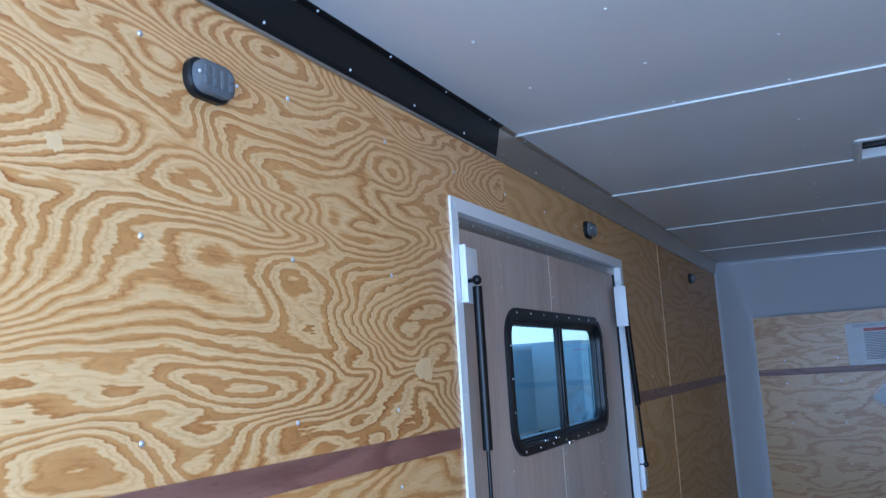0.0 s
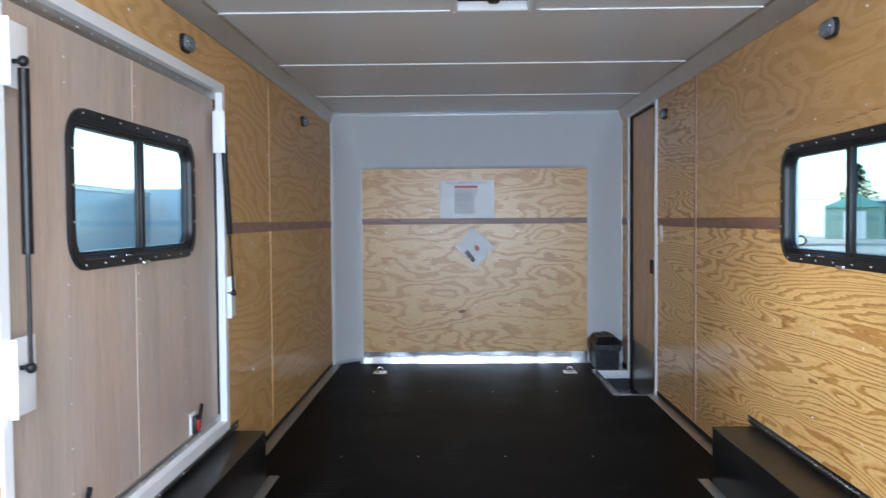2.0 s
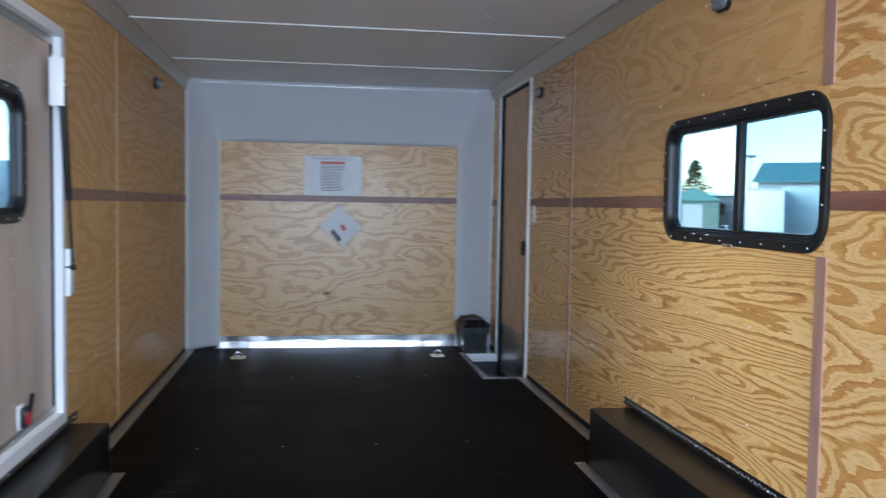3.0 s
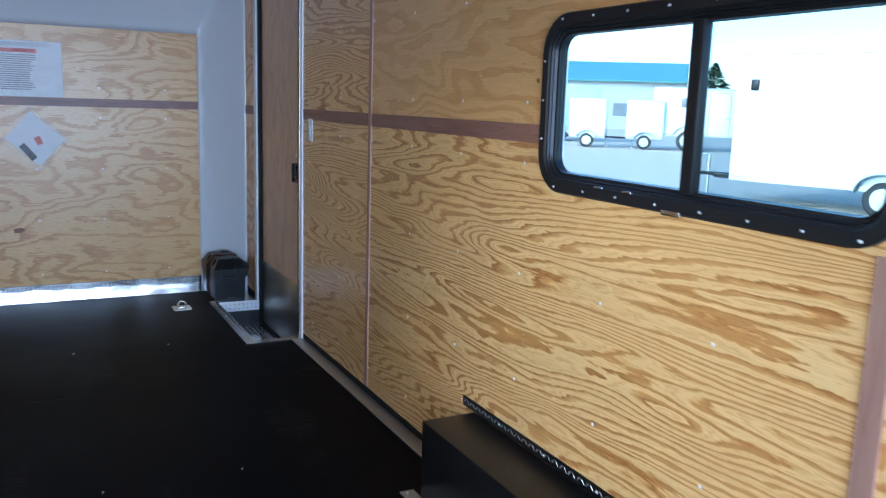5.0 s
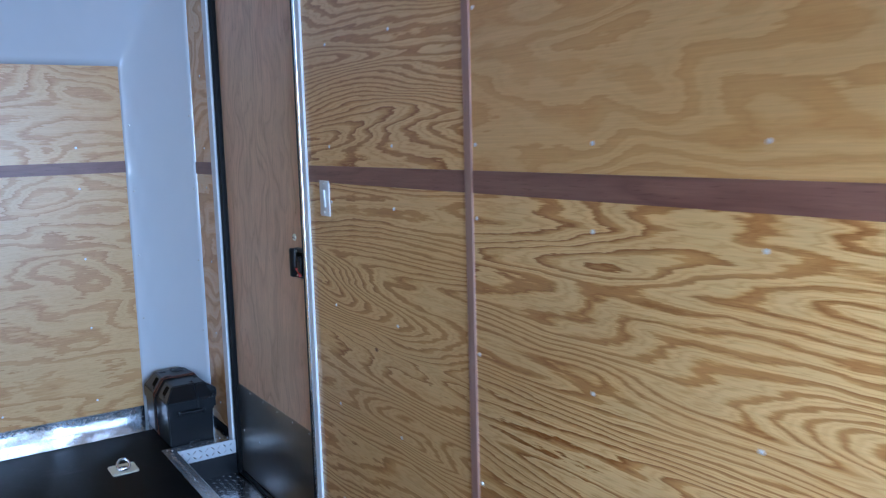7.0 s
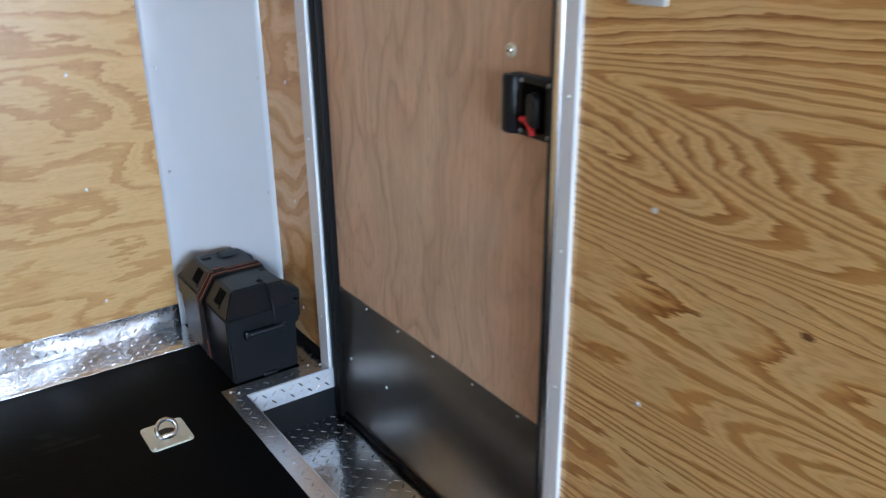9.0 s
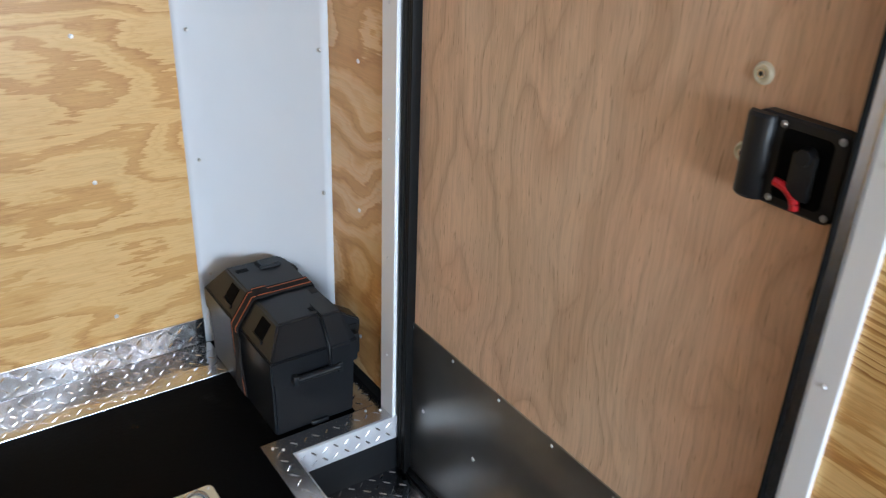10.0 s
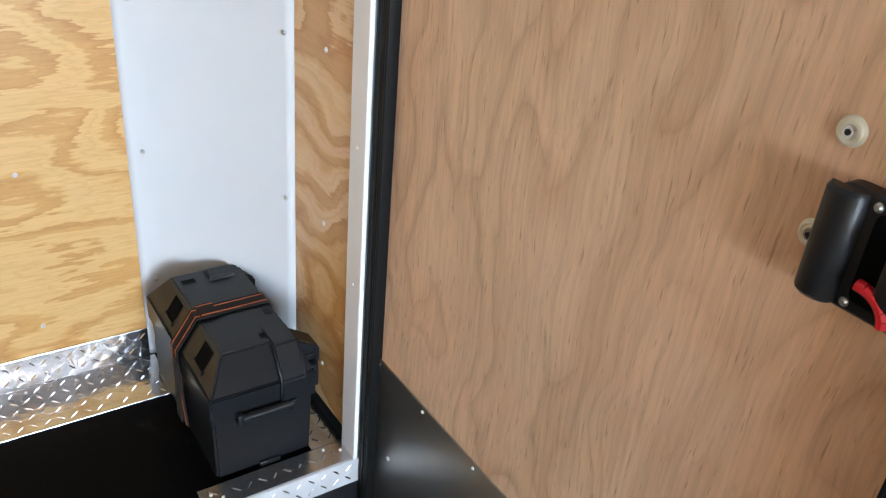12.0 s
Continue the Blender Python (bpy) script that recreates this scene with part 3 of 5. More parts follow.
# angled metal cove between walls and ceiling
for side, x, s, ya, yb, near in (("left_rear", XL, 1, YB, 2.38, True), ("left", XL, 1, 2.38, 7.03, False), ("right", XR, -1, YB, 7.03, False)):
    bm = bmesh.new()
    tip = 0.041 if s > 0 else 0.05
    prof = ((x - s * 0.004, 2.035), (x + s * 0.006, 2.035), (x + s * 0.010, 2.048), (x + s * (tip - 0.016), ZC - 0.006), (x + s * tip, ZC - 0.002), (x + s * tip, ZC + 0.004), (x - s * 0.004, ZC + 0.004))
    ends = [[bm.verts.new((px, y, pz)) for px, pz in prof] for y in (ya, yb)]
    for i in range(len(prof)):
        j = (i + 1) % len(prof)
        bm.faces.new([ends[0][i], ends[0][j], ends[1][j], ends[1][i]])
    bm.faces.new(ends[0])
    bm.faces.new(ends[1])
    cove = structure("cove_" + side, bm, COVE_METAL if not near else BLACK_PAINT, "black painted channel along the ceiling edge" if near else "shiny bent metal cove trim with screws")
    put_screws(cove, [(x + s * 0.011, y, 2.05) for y in [0.3 + 0.305 * k for k in range(22)] if ya < y < yb], TO_LEFT if s > 0 else TO_RIGHT, SMALL_SCREW)
    put_screws(cove, [(x + s * (tip - 0.007), y, ZC - 0.004) for y in [0.45 + 0.305 * k for k in range(22)] if ya < y < yb], pose(0, 0, 0, 180), SMALL_SCREW)

structure("cove_lip_left", box(XL, XL + 0.008, YB, 7.02, 2.027, 2.0345, 0.001), MILL_ALUMINIUM, "thin pale metal lip under the ceiling channel")

# white moulded nose round the front plywood
F0, F1, FZ = -0.724, 1.216, 1.662


def nose_y(x, z):
    s = 0.0
    if x < F0:
        s = 0.26 * ((F0 - x) / (F0 - XL)) ** 1.5
    elif x > F1:
        s = 0.23 * ((x - F1) / (XR - F1)) ** 1.5
    t = 0.16 * ((z - FZ) / (ZC - FZ)) ** 1.2 if z > FZ else 0.0
    dent = 0.0
    if z < FZ:
        for e in (F0 - 0.045, F1 + 0.045):
            dent += 0.0035 * math.sin(2 * math.pi * (z - 0.13) / 0.285) * math.exp(-((x - e) / 0.018) ** 2) * min(1.0, (FZ - z) / 0.1)
    return YF - (s ** 3 + t ** 3) ** (1 / 3) - dent


bm = bmesh.new()
gx = sorted({round(XL + (F0 - XL) * (1 - (1 - k / 14) ** 1.8), 5) for k in range(15)} | {round(F0 + (F1 - F0) * k / 10, 5) for k in range(11)} | {round(F1 + (XR - F1) * k / 20, 5) for k in range(21)} | {round(F0 - 0.006 * k, 5) for k in range(1, 16)})
gz = sorted({0.0, 0.04} | {round(0.08 + (FZ - 0.08) * k / 48, 5) for k in range(48)} | {round(FZ + (ZC - FZ) * k / 14, 5) for k in range(15)})
grid = {(i, j): bm.verts.new((x, nose_y(x, z), z)) for i, x in enumerate(gx) for j, z in enumerate(gz)}
for i in range(len(gx) - 1):
    for j in range(len(gz) - 1):
        if F0 - 1e-4 < gx[i] and gx[i + 1] < F1 + 1e-4 and gz[j + 1] < FZ + 1e-4:
            continue
        bm.faces.new([grid[i, j], grid[i + 1, j], grid[i + 1, j + 1], grid[i, j + 1]])
nose = structure("nose_panel", bm, WHITE_GLOSS, "glossy white moulded panel curving round the front corners", True)
so = nose.modifiers.new("thickness", "SOLIDIFY")
so.thickness, so.offset = 0.004, 1.0
put_screws(nose, [(x, nose_y(x, 0.2 + 0.299 * k) - 0.0055, 0.2 + 0.299 * k) for x in (F1 + 0.028, F0 - 0.028) for k in range(5)], TO_FRONT, DULL_SCREW)
for x, a in ((XR - 0.012, -53), (XL + 0.012, 53)):
    put_screws(nose, [(x - 0.004 * (1 if a < 0 else -1), nose_y(x, 0.5) - 0.006, 0.119 + 0.328 * k) for k in range(5)], pose(0, 0, 0, 0, 0, a) @ TO_FRONT, DULL_SCREW)
for z0, z1 in ((0.078, ROW_SEAM - 0.001), (ROW_SEAM + 0.001, FZ)):
    part("plywood_sheet", box(F0, F1, YF - 0.006, YF + 0.006, z0, z1, 0.001), PLY_FRONT, wall_front, smooth=False)
structure("trim_front", box(F0, F1, YF - 0.011, YF - 0.006, 1.185, 1.236), MAHOGANY_ACROSS, "reddish-brown wood batten over the sheet joint")
put_screws(wall_front, [(x, YF - 0.006, z) for x in (-0.517, -0.125, 0.252, 0.622, 1.012) for z in (1.302, 1.12, 0.803, 0.485, 0.144)], TO_FRONT)



# knots and oval veneer patches of the sheets
def blemish(name, wall, place, w, h, mat, label=""):
    """A flush oval, seen as a knot or a set-in patch; place maps (u, v, out) to the wall."""
    bm = bmesh.new()
    pts = [(math.cos(2 * math.pi * k / 20), math.sin(2 * math.pi * k / 20)) for k in range(20)]
    wob = [1 + 0.45 * noise.noise((2.2 * c, 2.2 * d, w * 90)) + 0.15 * noise.noise((7 * c, 7 * d, w * 50)) for c, d in pts]
    a = [bm.verts.new(place(w * c * f, h * d * f, 0.0004)) for (c, d), f in zip(pts, wob)]
    b = [bm.verts.new(place(w * c * f * 0.8, h * d * f * 0.8, 0.0007)) for (c, d), f in zip(pts, wob)]
    for i in range(20):
        bm.faces.new([a[i], a[(i + 1) % 20], b[(i + 1) % 20], b[i]])
    bm.faces.new(b)
    part(name, bm, mat, wall, label)


blemish("knot", wall_front, lambda u, v, o: (0.134 + u, YF - 0.006 - o, 0.43 + v), 0.028, 0.016, KNOT, "brown knot")
blemish("knot", wall_right, lambda u, v, o: (XR - o, 5.38 + u, 0.687 + v), 0.010, 0.005, KNOT, "small brown knot")
blemish("knot", wall_right, lambda u, v, o: (XR - o, 3.635 + u, 1.346 + v), 0.008, 0.007, KNOT, "small brown knot")
blemish("veneer_patch", wall_left, lambda u, v, o: (XL + o, 0.76 + u, 1.708 + v), 0.016, 0.013, PALE_WOOD, "pale torn patch")
blemish("veneer_patch", wall_left, lambda u, v, o: (XL + o, 1.824 + u, 1.372 + v), 0.050, 0.026, PALE_WOOD, "pale oval plug")
for k in range(6):
    blemish("crack", wall_right, lambda u, v, o: (XR - o, 3.09 - 0.085 * k + u, 1.562 + 0.0035 * k + v), 0.034, 0.0016, KNOT, "dark split in the veneer")

# bright tread plate at the foot of the front wall
structure("tread_plate_upright", box(F0, F1, YF - 0.010, YF - 0.004, 0.004, 0.078, 0.001), TREAD_ALU, "bright diamond tread plate kick strip")
structure("tread_plate_floor", box(F0 - 0.02, F1 + 0.01, 7.10, YF - 0.010, 0.0005, 0.004, 0.001), TREAD_ALU, "bright diamond tread plate on the floor edge")


def lugs(name, u0, u1, v0, v1, place, parent, step=0.025, mat=None):
    """Raised lens-shaped lugs of tread plate, alternating in direction; one mesh."""
    verts, faces = [], []
    nu, nv = int((u1 - u0) / step), max(1, int((v1 - v0) / step))
    for i in range(nu):
        for j in range(nv):
            cu, cv = u0 + (i + 0.5) * (u1 - u0) / nu, v0 + (j + 0.5) * (v1 - v0) / nv
            a = radians(45 if (i + j) % 2 else -45)
            ca, sa = math.cos(a), math.sin(a)
            k = len(verts)
            for p, q, h in ((-0.0105, 0, 0), (-0.005, 0.0019, 0), (0.005, 0.0019, 0), (0.0105, 0, 0), (0.005, -0.0019, 0), (-0.005, -0.0019, 0), (-0.006, 0, 0.0013), (0.006, 0, 0.0013)):
                verts.append(place(cu + p * ca - q * sa, cv + p * sa + q * ca, h))
            faces += [[k + c for c in f] for f in ((0, 1, 6), (1, 2, 7, 6), (2, 3, 7), (3, 4, 7), (4, 5, 6, 7), (5, 0, 6))]
    me = bpy.data.meshes.new(name)
    me.from_pydata(verts, [], faces)
    me.materials.append(mat or TREAD_ALU)
    ob = new(name, me)
    ob.parent = parent
    return tagged(ob, "raised lugs of the tread plate", kind="stuff")


lugs("tread_lugs", F0, F1, 0.010, 0.076, lambda u, v, h: (u, YF - 0.010 - h, v), bpy.data.objects["tread_plate_upright"])
lugs("tread_lugs", F0, F1, 7.105, YF - 0.012, lambda u, v, h: (u, v, 0.004 + 0.5 * h), bpy.data.objects["tread_plate_floor"])

# step well by the side door
wx0, wx1, wy0, wy1 = WELL
well = structure("step_well", slab([wx0 - 0.05, wx0, wx1 - 0.015, XR], [wy0 - 0.05, wy0, wy1, wy1 + 0.055], 0.0005, 0.004,
                 lambda x, y: wx0 < x and wy0 < y < wy1, lambda u, v, w: (u, v, w)), ALUMINIUM, "sunken step well edged with bright tread plate")
part("well_floor", box(wx0 - 0.004, XR + 0.05, wy0 - 0.004, wy1 + 0.004, -0.16, -0.15), TREAD_ALU, well, "worn tread plate step")
for nm, a in (("well_side", (wx0 + 0.0005, wx0 + 0.004, wy0 + 0.0005, wy1 - 0.0005)), ("well_end", (wx0 + 0.0045, XR + 0.014, wy0 + 0.0005, wy0 + 0.004)), ("well_end", (wx0 + 0.0045, XR + 0.014, wy1 - 0.004, wy1 - 0.0005))):
    part(nm, box(*a, -0.15, -0.06), WELL_METAL, well, "dark painted side of the step well")
    part(nm + "_lip", box(*a, -0.06, 0.001), LIP_METAL, well, "bright tread plate lip")
lugs("tread_lugs", wx0 + 0.01, XR, wy0, wy1, lambda u, v, h: (u, v, -0.15 + h), well)
lugs("tread_lugs", wx0 + 0.008, XR - 0.005, -0.056, -0.004, lambda u, v, h: (u, wy1 - 0.004 - h, v), well, 0.025)
put_screws(well, [(wx0 - 0.03, wy1 + 0.035, 0.004), (wx0 - 0.012, wy1 + 0.02, 0.004), (XR - 0.02, wy1 + 0.03, 0.004), (wx0 - 0.025, 6.4, 0.004), (wx0 - 0.025, 6.0, 0.004), (XR - 0.05, wy1 + 0.045, 0.004)], pose(0, 0, 0), SMALL_SCREW)


# tread plate between the battery box and the wall, and black strips that paint the gaps' shade under the sheets
structure("tread_plate_side", box(1.405, XR - 0.001, 6.802, 7.098, 0.0005, 0.004, 0.001), TREAD_ALU, "bright tread plate strip beside the battery box")
lugs("tread_lugs", 1.41, XR - 0.005, 6.81, 7.09, lambda u, v, h: (u, v, 0.004 + h), bpy.data.objects["tread_plate_side"])
lugs("tread_lugs", wx0 - 0.046, wx0 - 0.004, wy0 - 0.045, wy1 + 0.05, lambda u, v, h: (u, v, 0.004 + h), well)
lugs("tread_lugs", wx0 + 0.004, XR - 0.02, wy1 + 0.004, wy1 + 0.05, lambda u, v, h: (u, v, 0.004 + h), well)
structure("gap_strip", box(XR - 0.0005, XR + 0.009, YB, 5.80, 0.0, 0.034), BLACK_RUBBER_AND_GAPS, "black strip painting the shade of the gap under the plywood")
structure("gap_strip", box(XL - 0.009, XL + 0.0005, YB, 7.0, 0.0, 0.034), BLACK_RUBBER_AND_GAPS, "black strip painting the shade of the gap under the plywood")
structure("gap_strip", box(XR - 0.0005, XR + 0.009, 6.80, 7.03, 0.0, 0.034), BLACK_RUBBER_AND_GAPS, "black strip painting the shade of the gap under the plywood")

# ---- windows ----
def sliding_window(parent, w, h, r, place, bar=0.0, second=None):
    """Black-framed slider: frame with panes, meeting bar, screws and catch under it; local x along, -y into the room."""
    seg = 7
    ring = lambda inset, d: [place @ Vector((u, -d, v)) for u, v in rounded(w, h, r, inset, seg)]
    frame_ob = part("window_frame", loft([ring(0.0, 0.0), ring(0.0, 0.010), ring(0.004, 0.014), ring(0.030, 0.014), ring(0.034, 0.009), ring(0.038, 0.008), ring(0.040, 0.001), ring(0.044, 0.002),
                                          ring(0.047, -0.006), ring(0.054, -0.007), ring(0.056, -0.030), ring(0.037, -0.030), ring(0.034, 0.0)], close=True), BLACK_PLASTIC, parent, "black plastic clamp frame")
    a, b = w / 2 - 0.05, h / 2 - 0.05
    bm = bmesh.new()
    add_box(bm, bar - 0.016, bar + 0.016, -0.004, 0.022, -b, b, 0.003, place)
    add_box(bm, bar - 0.028, bar - 0.014, 0.002, 0.018, -b, b, 0.002, place)
    part("meeting_bar", bm, BLACK_PLASTIC, frame_ob)
    for x0, x1, d in ((-a, bar - 0.02, 0.010), (bar - 0.01, a, 0.017)):
        p = part("pane", box(x0, x1, d, d + 0.003, -b, b, 0, place), second if second and x0 > -a else GLASS, frame_ob, "tinted glass pane", False)
        p.visible_shadow = False
    for k, (u, v) in enumerate([(u, sv * (h / 2 - 0.016)) for u in (-0.42 * w, -0.3 * w, -0.18 * w, -0.05 * w, 0.08 * w, 0.2 * w, 0.32 * w, 0.43 * w) for sv in (1, -1)] + [(su * (w / 2 - 0.016), v) for su in (1, -1) for v in (-0.2 * h, 0.02 * h, 0.24 * h)]):
        piece("screw", SMALL_SCREW, frame_ob, Matrix.Translation(place @ Vector((u, -0.014, v))) @ place.to_quaternion().to_matrix().to_4x4() @ pose(0, 0, 0, 90))
    bm = bmesh.new()
    for u0, u1, v0, v1 in ((-0.03, 0.03, -h / 2 - 0.004, -h / 2 + 0.008), (-0.17, -0.14, -h / 2 + 0.03, -h / 2 + 0.036), (-0.28, -0.25, -h / 2 + 0.03, -h / 2 + 0.036)):
        add_box(bm, u0, u1, -0.017, -0.008, v0, v1, 0.001, place)
    part("catch", bm, CHROME, frame_ob, "small bright metal catch")
    return frame_ob


window_1 = thing("window_1", pose((XR), (WIN_R[0] + WIN_R[1]) / 2, (WIN_R[2] + WIN_R[3]) / 2, 0, 0, -90), "black-framed sliding window set in the plywood wall", "window")
window_1["kind"] = "structure"
sliding_window(window_1, WIN_R[1] - WIN_R[0], WIN_R[3] - WIN_R[2], 0.105, Matrix.Identity(4), 0.03, GREEN_GLASS)

# ---- the top-hinged side door with gas struts ----
y0, y1, z0, z1 = DOOR_L
door_1 = thing("door_1", pose(XL, 0, 0), "closed grey wood-veneer side door with sliding window and gas struts", "door")
door_1["kind"] = "structure"
DX = -0.028        # inner face of the leaf, out from the wall's face
wl0, wl1, wz0, wz1 = 2.425, 3.525, 1.084, 1.56
hole_l = (wl0 + 0.035, wl1 - 0.035, wz0 + 0.035, wz1 - 0.035)
for a, b in ((y0 + 0.035, 2.915), (2.918, y1 - 0.03)):
    ys = [a, b] + [min(max(v, a), b) for v in hole_l[:2]]
    part("door_panel", slab(ys, [z0 + 0.035, z1 - 0.03, hole_l[2], hole_l[3]], DX - 0.03, DX, lambda y, z: inside(hole_l, y, z), lambda u, v, w: (w, u, v)), LUAN_GREY, door_1, "greyish wood-veneer panel", False)
part("panel_joint", box(DX - 0.002, DX + 0.0015, 2.911, 2.922, z0 + 0.04, wz0 - 0.005), JOINT, door_1, "pale joint between the two panels")
part("panel_joint", box(DX - 0.002, DX + 0.0015, 2.911, 2.922, wz1 + 0.005, z1 - 0.04), JOINT, door_1, "pale joint between the two panels")
sliding_window(door_1, wl1 - wl0, wz1 - wz0, 0.105, Matrix.Translation((DX, (wl0 + wl1) / 2, (wz0 + wz1) / 2)) @ pose(0, 0, 0, 0, 0, 90), 0.01)
part("hinge_strip", box(DX - 0.004, DX + 0.006, y0 + 0.03, y1 - 0.03, z1 - 0.062, z1 - 0.028, 0.002), MILL_ALUMINIUM, door_1, "dull metal hinge strip with screws")
part("sill_strip", box(DX - 0.004, DX + 0.008, y0 + 0.03, y1 - 0.03, z0 + 0.03, z0 + 0.062, 0.002), MILL_ALUMINIUM, door_1, "dull metal sill strip")
part("seal", box(DX - 0.03, DX + 0.004, y1 - 0.052, y1 - 0.024, z0 + 0.03, z1 - 0.03, 0.003), BLACK_RUBBER_AND_GAPS, door_1, "black rubber edge seal")
put_screws(door_1, [(DX + 0.006, y0 + 0.1 + 0.094 * k, z1 - 0.045) for k in range(19)], TO_LEFT, SMALL_SCREW)
put_screws(door_1, [(DX, y, z) for y in (2.43, 2.935, 3.40) for z in (0.45, 0.58, 0.71, 0.84, 0.96, 1.05, 1.62, 1.69)], TO_LEFT, SMALL_SCREW)
put_screws(door_1, [(DX + 0.008, 2.25 + 0.16 * k, z0 + 0.047) for k in range(9)], TO_LEFT, SCREW)

# white frame round the door
bm = slab([y0 - 0.012, y0 + 0.03, y1 - 0.025, y1 + 0.018], [z0 - 0.02, z0 + 0.025, z1 - 0.028, z1 + 0.012], -0.0, 0.007, lambda y, z: y0 + 0.03 < y < y1 - 0.025 and z0 + 0.025 < z < z1 - 0.028, lambda u, v, w: (XL + w, u, v))
frame_l = structure("door_frame_left", bm, WHITE_TRIM, "white metal frame round the side door")
part("door_reveal", slab([y0, y0 + 0.03, y1 - 0.025, y1], [z0, z0 + 0.025, z1 - 0.028, z1], -0.06, 0.0, lambda y, z: y0 + 0.03 < y < y1 - 0.025 and z0 + 0.025 < z < z1 - 0.028, lambda u, v, w: (XL + w, u, v)), WHITE_TRIM, frame_l, smooth=False)
put_screws(frame_l, [(XL + 0.007, y0 + 0.01, z) for z in (0.5, 0.9, 1.3, 1.82)] + [(XL + 0.007, y, z1 - 0.006) for y in (2.04, 2.5, 3.0, 3.5)], TO_LEFT, SMALL_SCREW)


def gas_strut(y, ya, yb, zt, zb, zc, lean=0.0, shift=0.0):
    """Strut along one jamb: upper and lower bracket plates, black cylinder, thin rod."""
    st = thing("gas_strut", pose(XL, y, 0), "black gas strut held by white bracket plates beside the side door", "gas strut", "struts of the side door")
    for z0_, z1_, nm, d in ((zt - 0.075, zt + 0.085, "upper_bracket", 0.0), (zb - 0.105, zb + 0.085, "lower_bracket", shift)):
        a, b = ya - y + d, yb - y + d
        bm = bmesh.new()
        add_box(bm, 0.007, 0.012, a, b, z0_, z1_, 0.0015)
        add_box(bm, 0.007, 0.030, a, a + 0.004, z0_, z1_, 0.001)
        br = part(nm, bm, WHITE_TRIM, st, "white painted bracket plate")
        put_screws(br, [(0.012, a + 0.02, z0_ + 0.02), (0.012, a + 0.02, z1_ - 0.02), (0.012, a + 0.02, (z0_ + z1_) / 2)], TO_LEFT, SMALL_SCREW)
    x = 0.038
    mid = lean * (zt - zc) / (zt - zb)
    part("cylinder", cyl((x, 0.0, zt - 0.03), (x, mid, zc), 0.0135), BLACK_PAINT, st, "black strut cylinder")
    part("rod", cyl((x, mid, zc), (x, lean, zb + 0.02), 0.0055), BLACK_PAINT, st, "thin dark piston rod")
    for z, d in ((zt - 0.012, 0.0), (zb + 0.012, lean)):
        bm = bmesh.new()
        add_sphere(bm, (x, d, z), 0.014, 12)
        add_cyl(bm, (0.01, d, z), (x, d, z), 0.006)
        part("ball_end", bm, BLACK_PLASTIC, st)
    return st


gas_strut(2.092, 2.045, 2.165, 1.625, 0.862, 1.150)
far_strut = gas_strut(3.755, 3.735, 3.865, 1.635, 0.885, 1.168, 0.125, 0.14)
hood = part("strut_hood", box(0.0, 0.054, -0.030, -0.024, 1.525, 1.708, 0.002), WHITE_TRIM, far_strut, "white painted bracket flange")
put_screws(hood, [(0.030, -0.030, 1.67), (0.030, -0.030, 1.57)], TO_FRONT, SMALL_SCREW)


def door_latch(y, z):
    ob = thing("door_latch", pose(XL + DX, y, z), "black lever latch with red release tab at the door's foot", "latch", "latches of the side door")
    part("base_plate", box(0.0, 0.006, -0.035, 0.035, -0.045, 0.045, 0.003), WHITE_TRIM, ob, "white backing plate")
    part("housing", box(0.006, 0.024, -0.024, 0.026, -0.04, 0.032, 0.005), BLACK_PLASTIC, ob)
    part("release_tab", box(0.024, 0.032, -0.016, 0.018, -0.028, 0.018, 0.004), RED_PLASTIC, ob, "red release tab")
    part("lever", box(0.020, 0.034, -0.004, 0.010, 0.0, 0.085, 0.004, Matrix.Rotation(radians(-32), 4, "X")), BLACK_PLASTIC, ob, "black lever")


door_latch(3.47, 0.395)
door_latch(2.43, 0.385)


# ---- wheel boxes ----
def wheel_box(name, x, s, ya, yb, width, top):
    ob = thing(name, pose(x, 0, 0), "black painted steel wheel box against the plywood wall", "wheel box", "wheel boxes")
    w = width * s
    part("body", box(min(0.001 * s, w), max(0.001 * s, w), ya, yb, 0.001, top, 0.006), BLACK_PAINT, ob, "black painted steel cover")
    fl = part("wall_flange", box(min(0.001 * s, 0.005 * s), max(0.001 * s, 0.005 * s), ya - 0.03, yb + 0.075, top, top + 0.035, 0.001), BLACK_PAINT, ob, "dark tread plate flange on the wall")
    lugs("tread_lugs", ya, yb + 0.07, top + 0.004, top + 0.034, lambda u, v, h: (s * (0.005 + h), u, v), fl, 0.02, MILL_ALUMINIUM)
    ff = part("floor_flange", box(min(w, w + 0.05 * s), max(w, w + 0.05 * s), ya - 0.03, yb + 0.05, 0.0005, 0.004, 0.001), MILL_ALUMINIUM, ob, "dull metal flange on the floor")
    put_screws(ff, [(w + 0.03 * s, ya + 0.1 + 0.3 * k, 0.004) for k in range(int((yb - ya) / 0.3) + 1)], pose(0, 0, 0), SMALL_SCREW)
    put_screws(fl, [(0.006 * s, ya + 0.1 + 0.25 * k, top + 0.018) for k in range(int((yb - ya) / 0.25) + 1)], TO_LEFT if s > 0 else TO_RIGHT, SMALL_SCREW)
    return ob


wheel_box("wheel_box", XR, -1, 1.15, 3.918, 0.195, 0.266)
wheel_box("wheel_box", XL, 1, 1.15, 3.972, 0.155, 0.236)


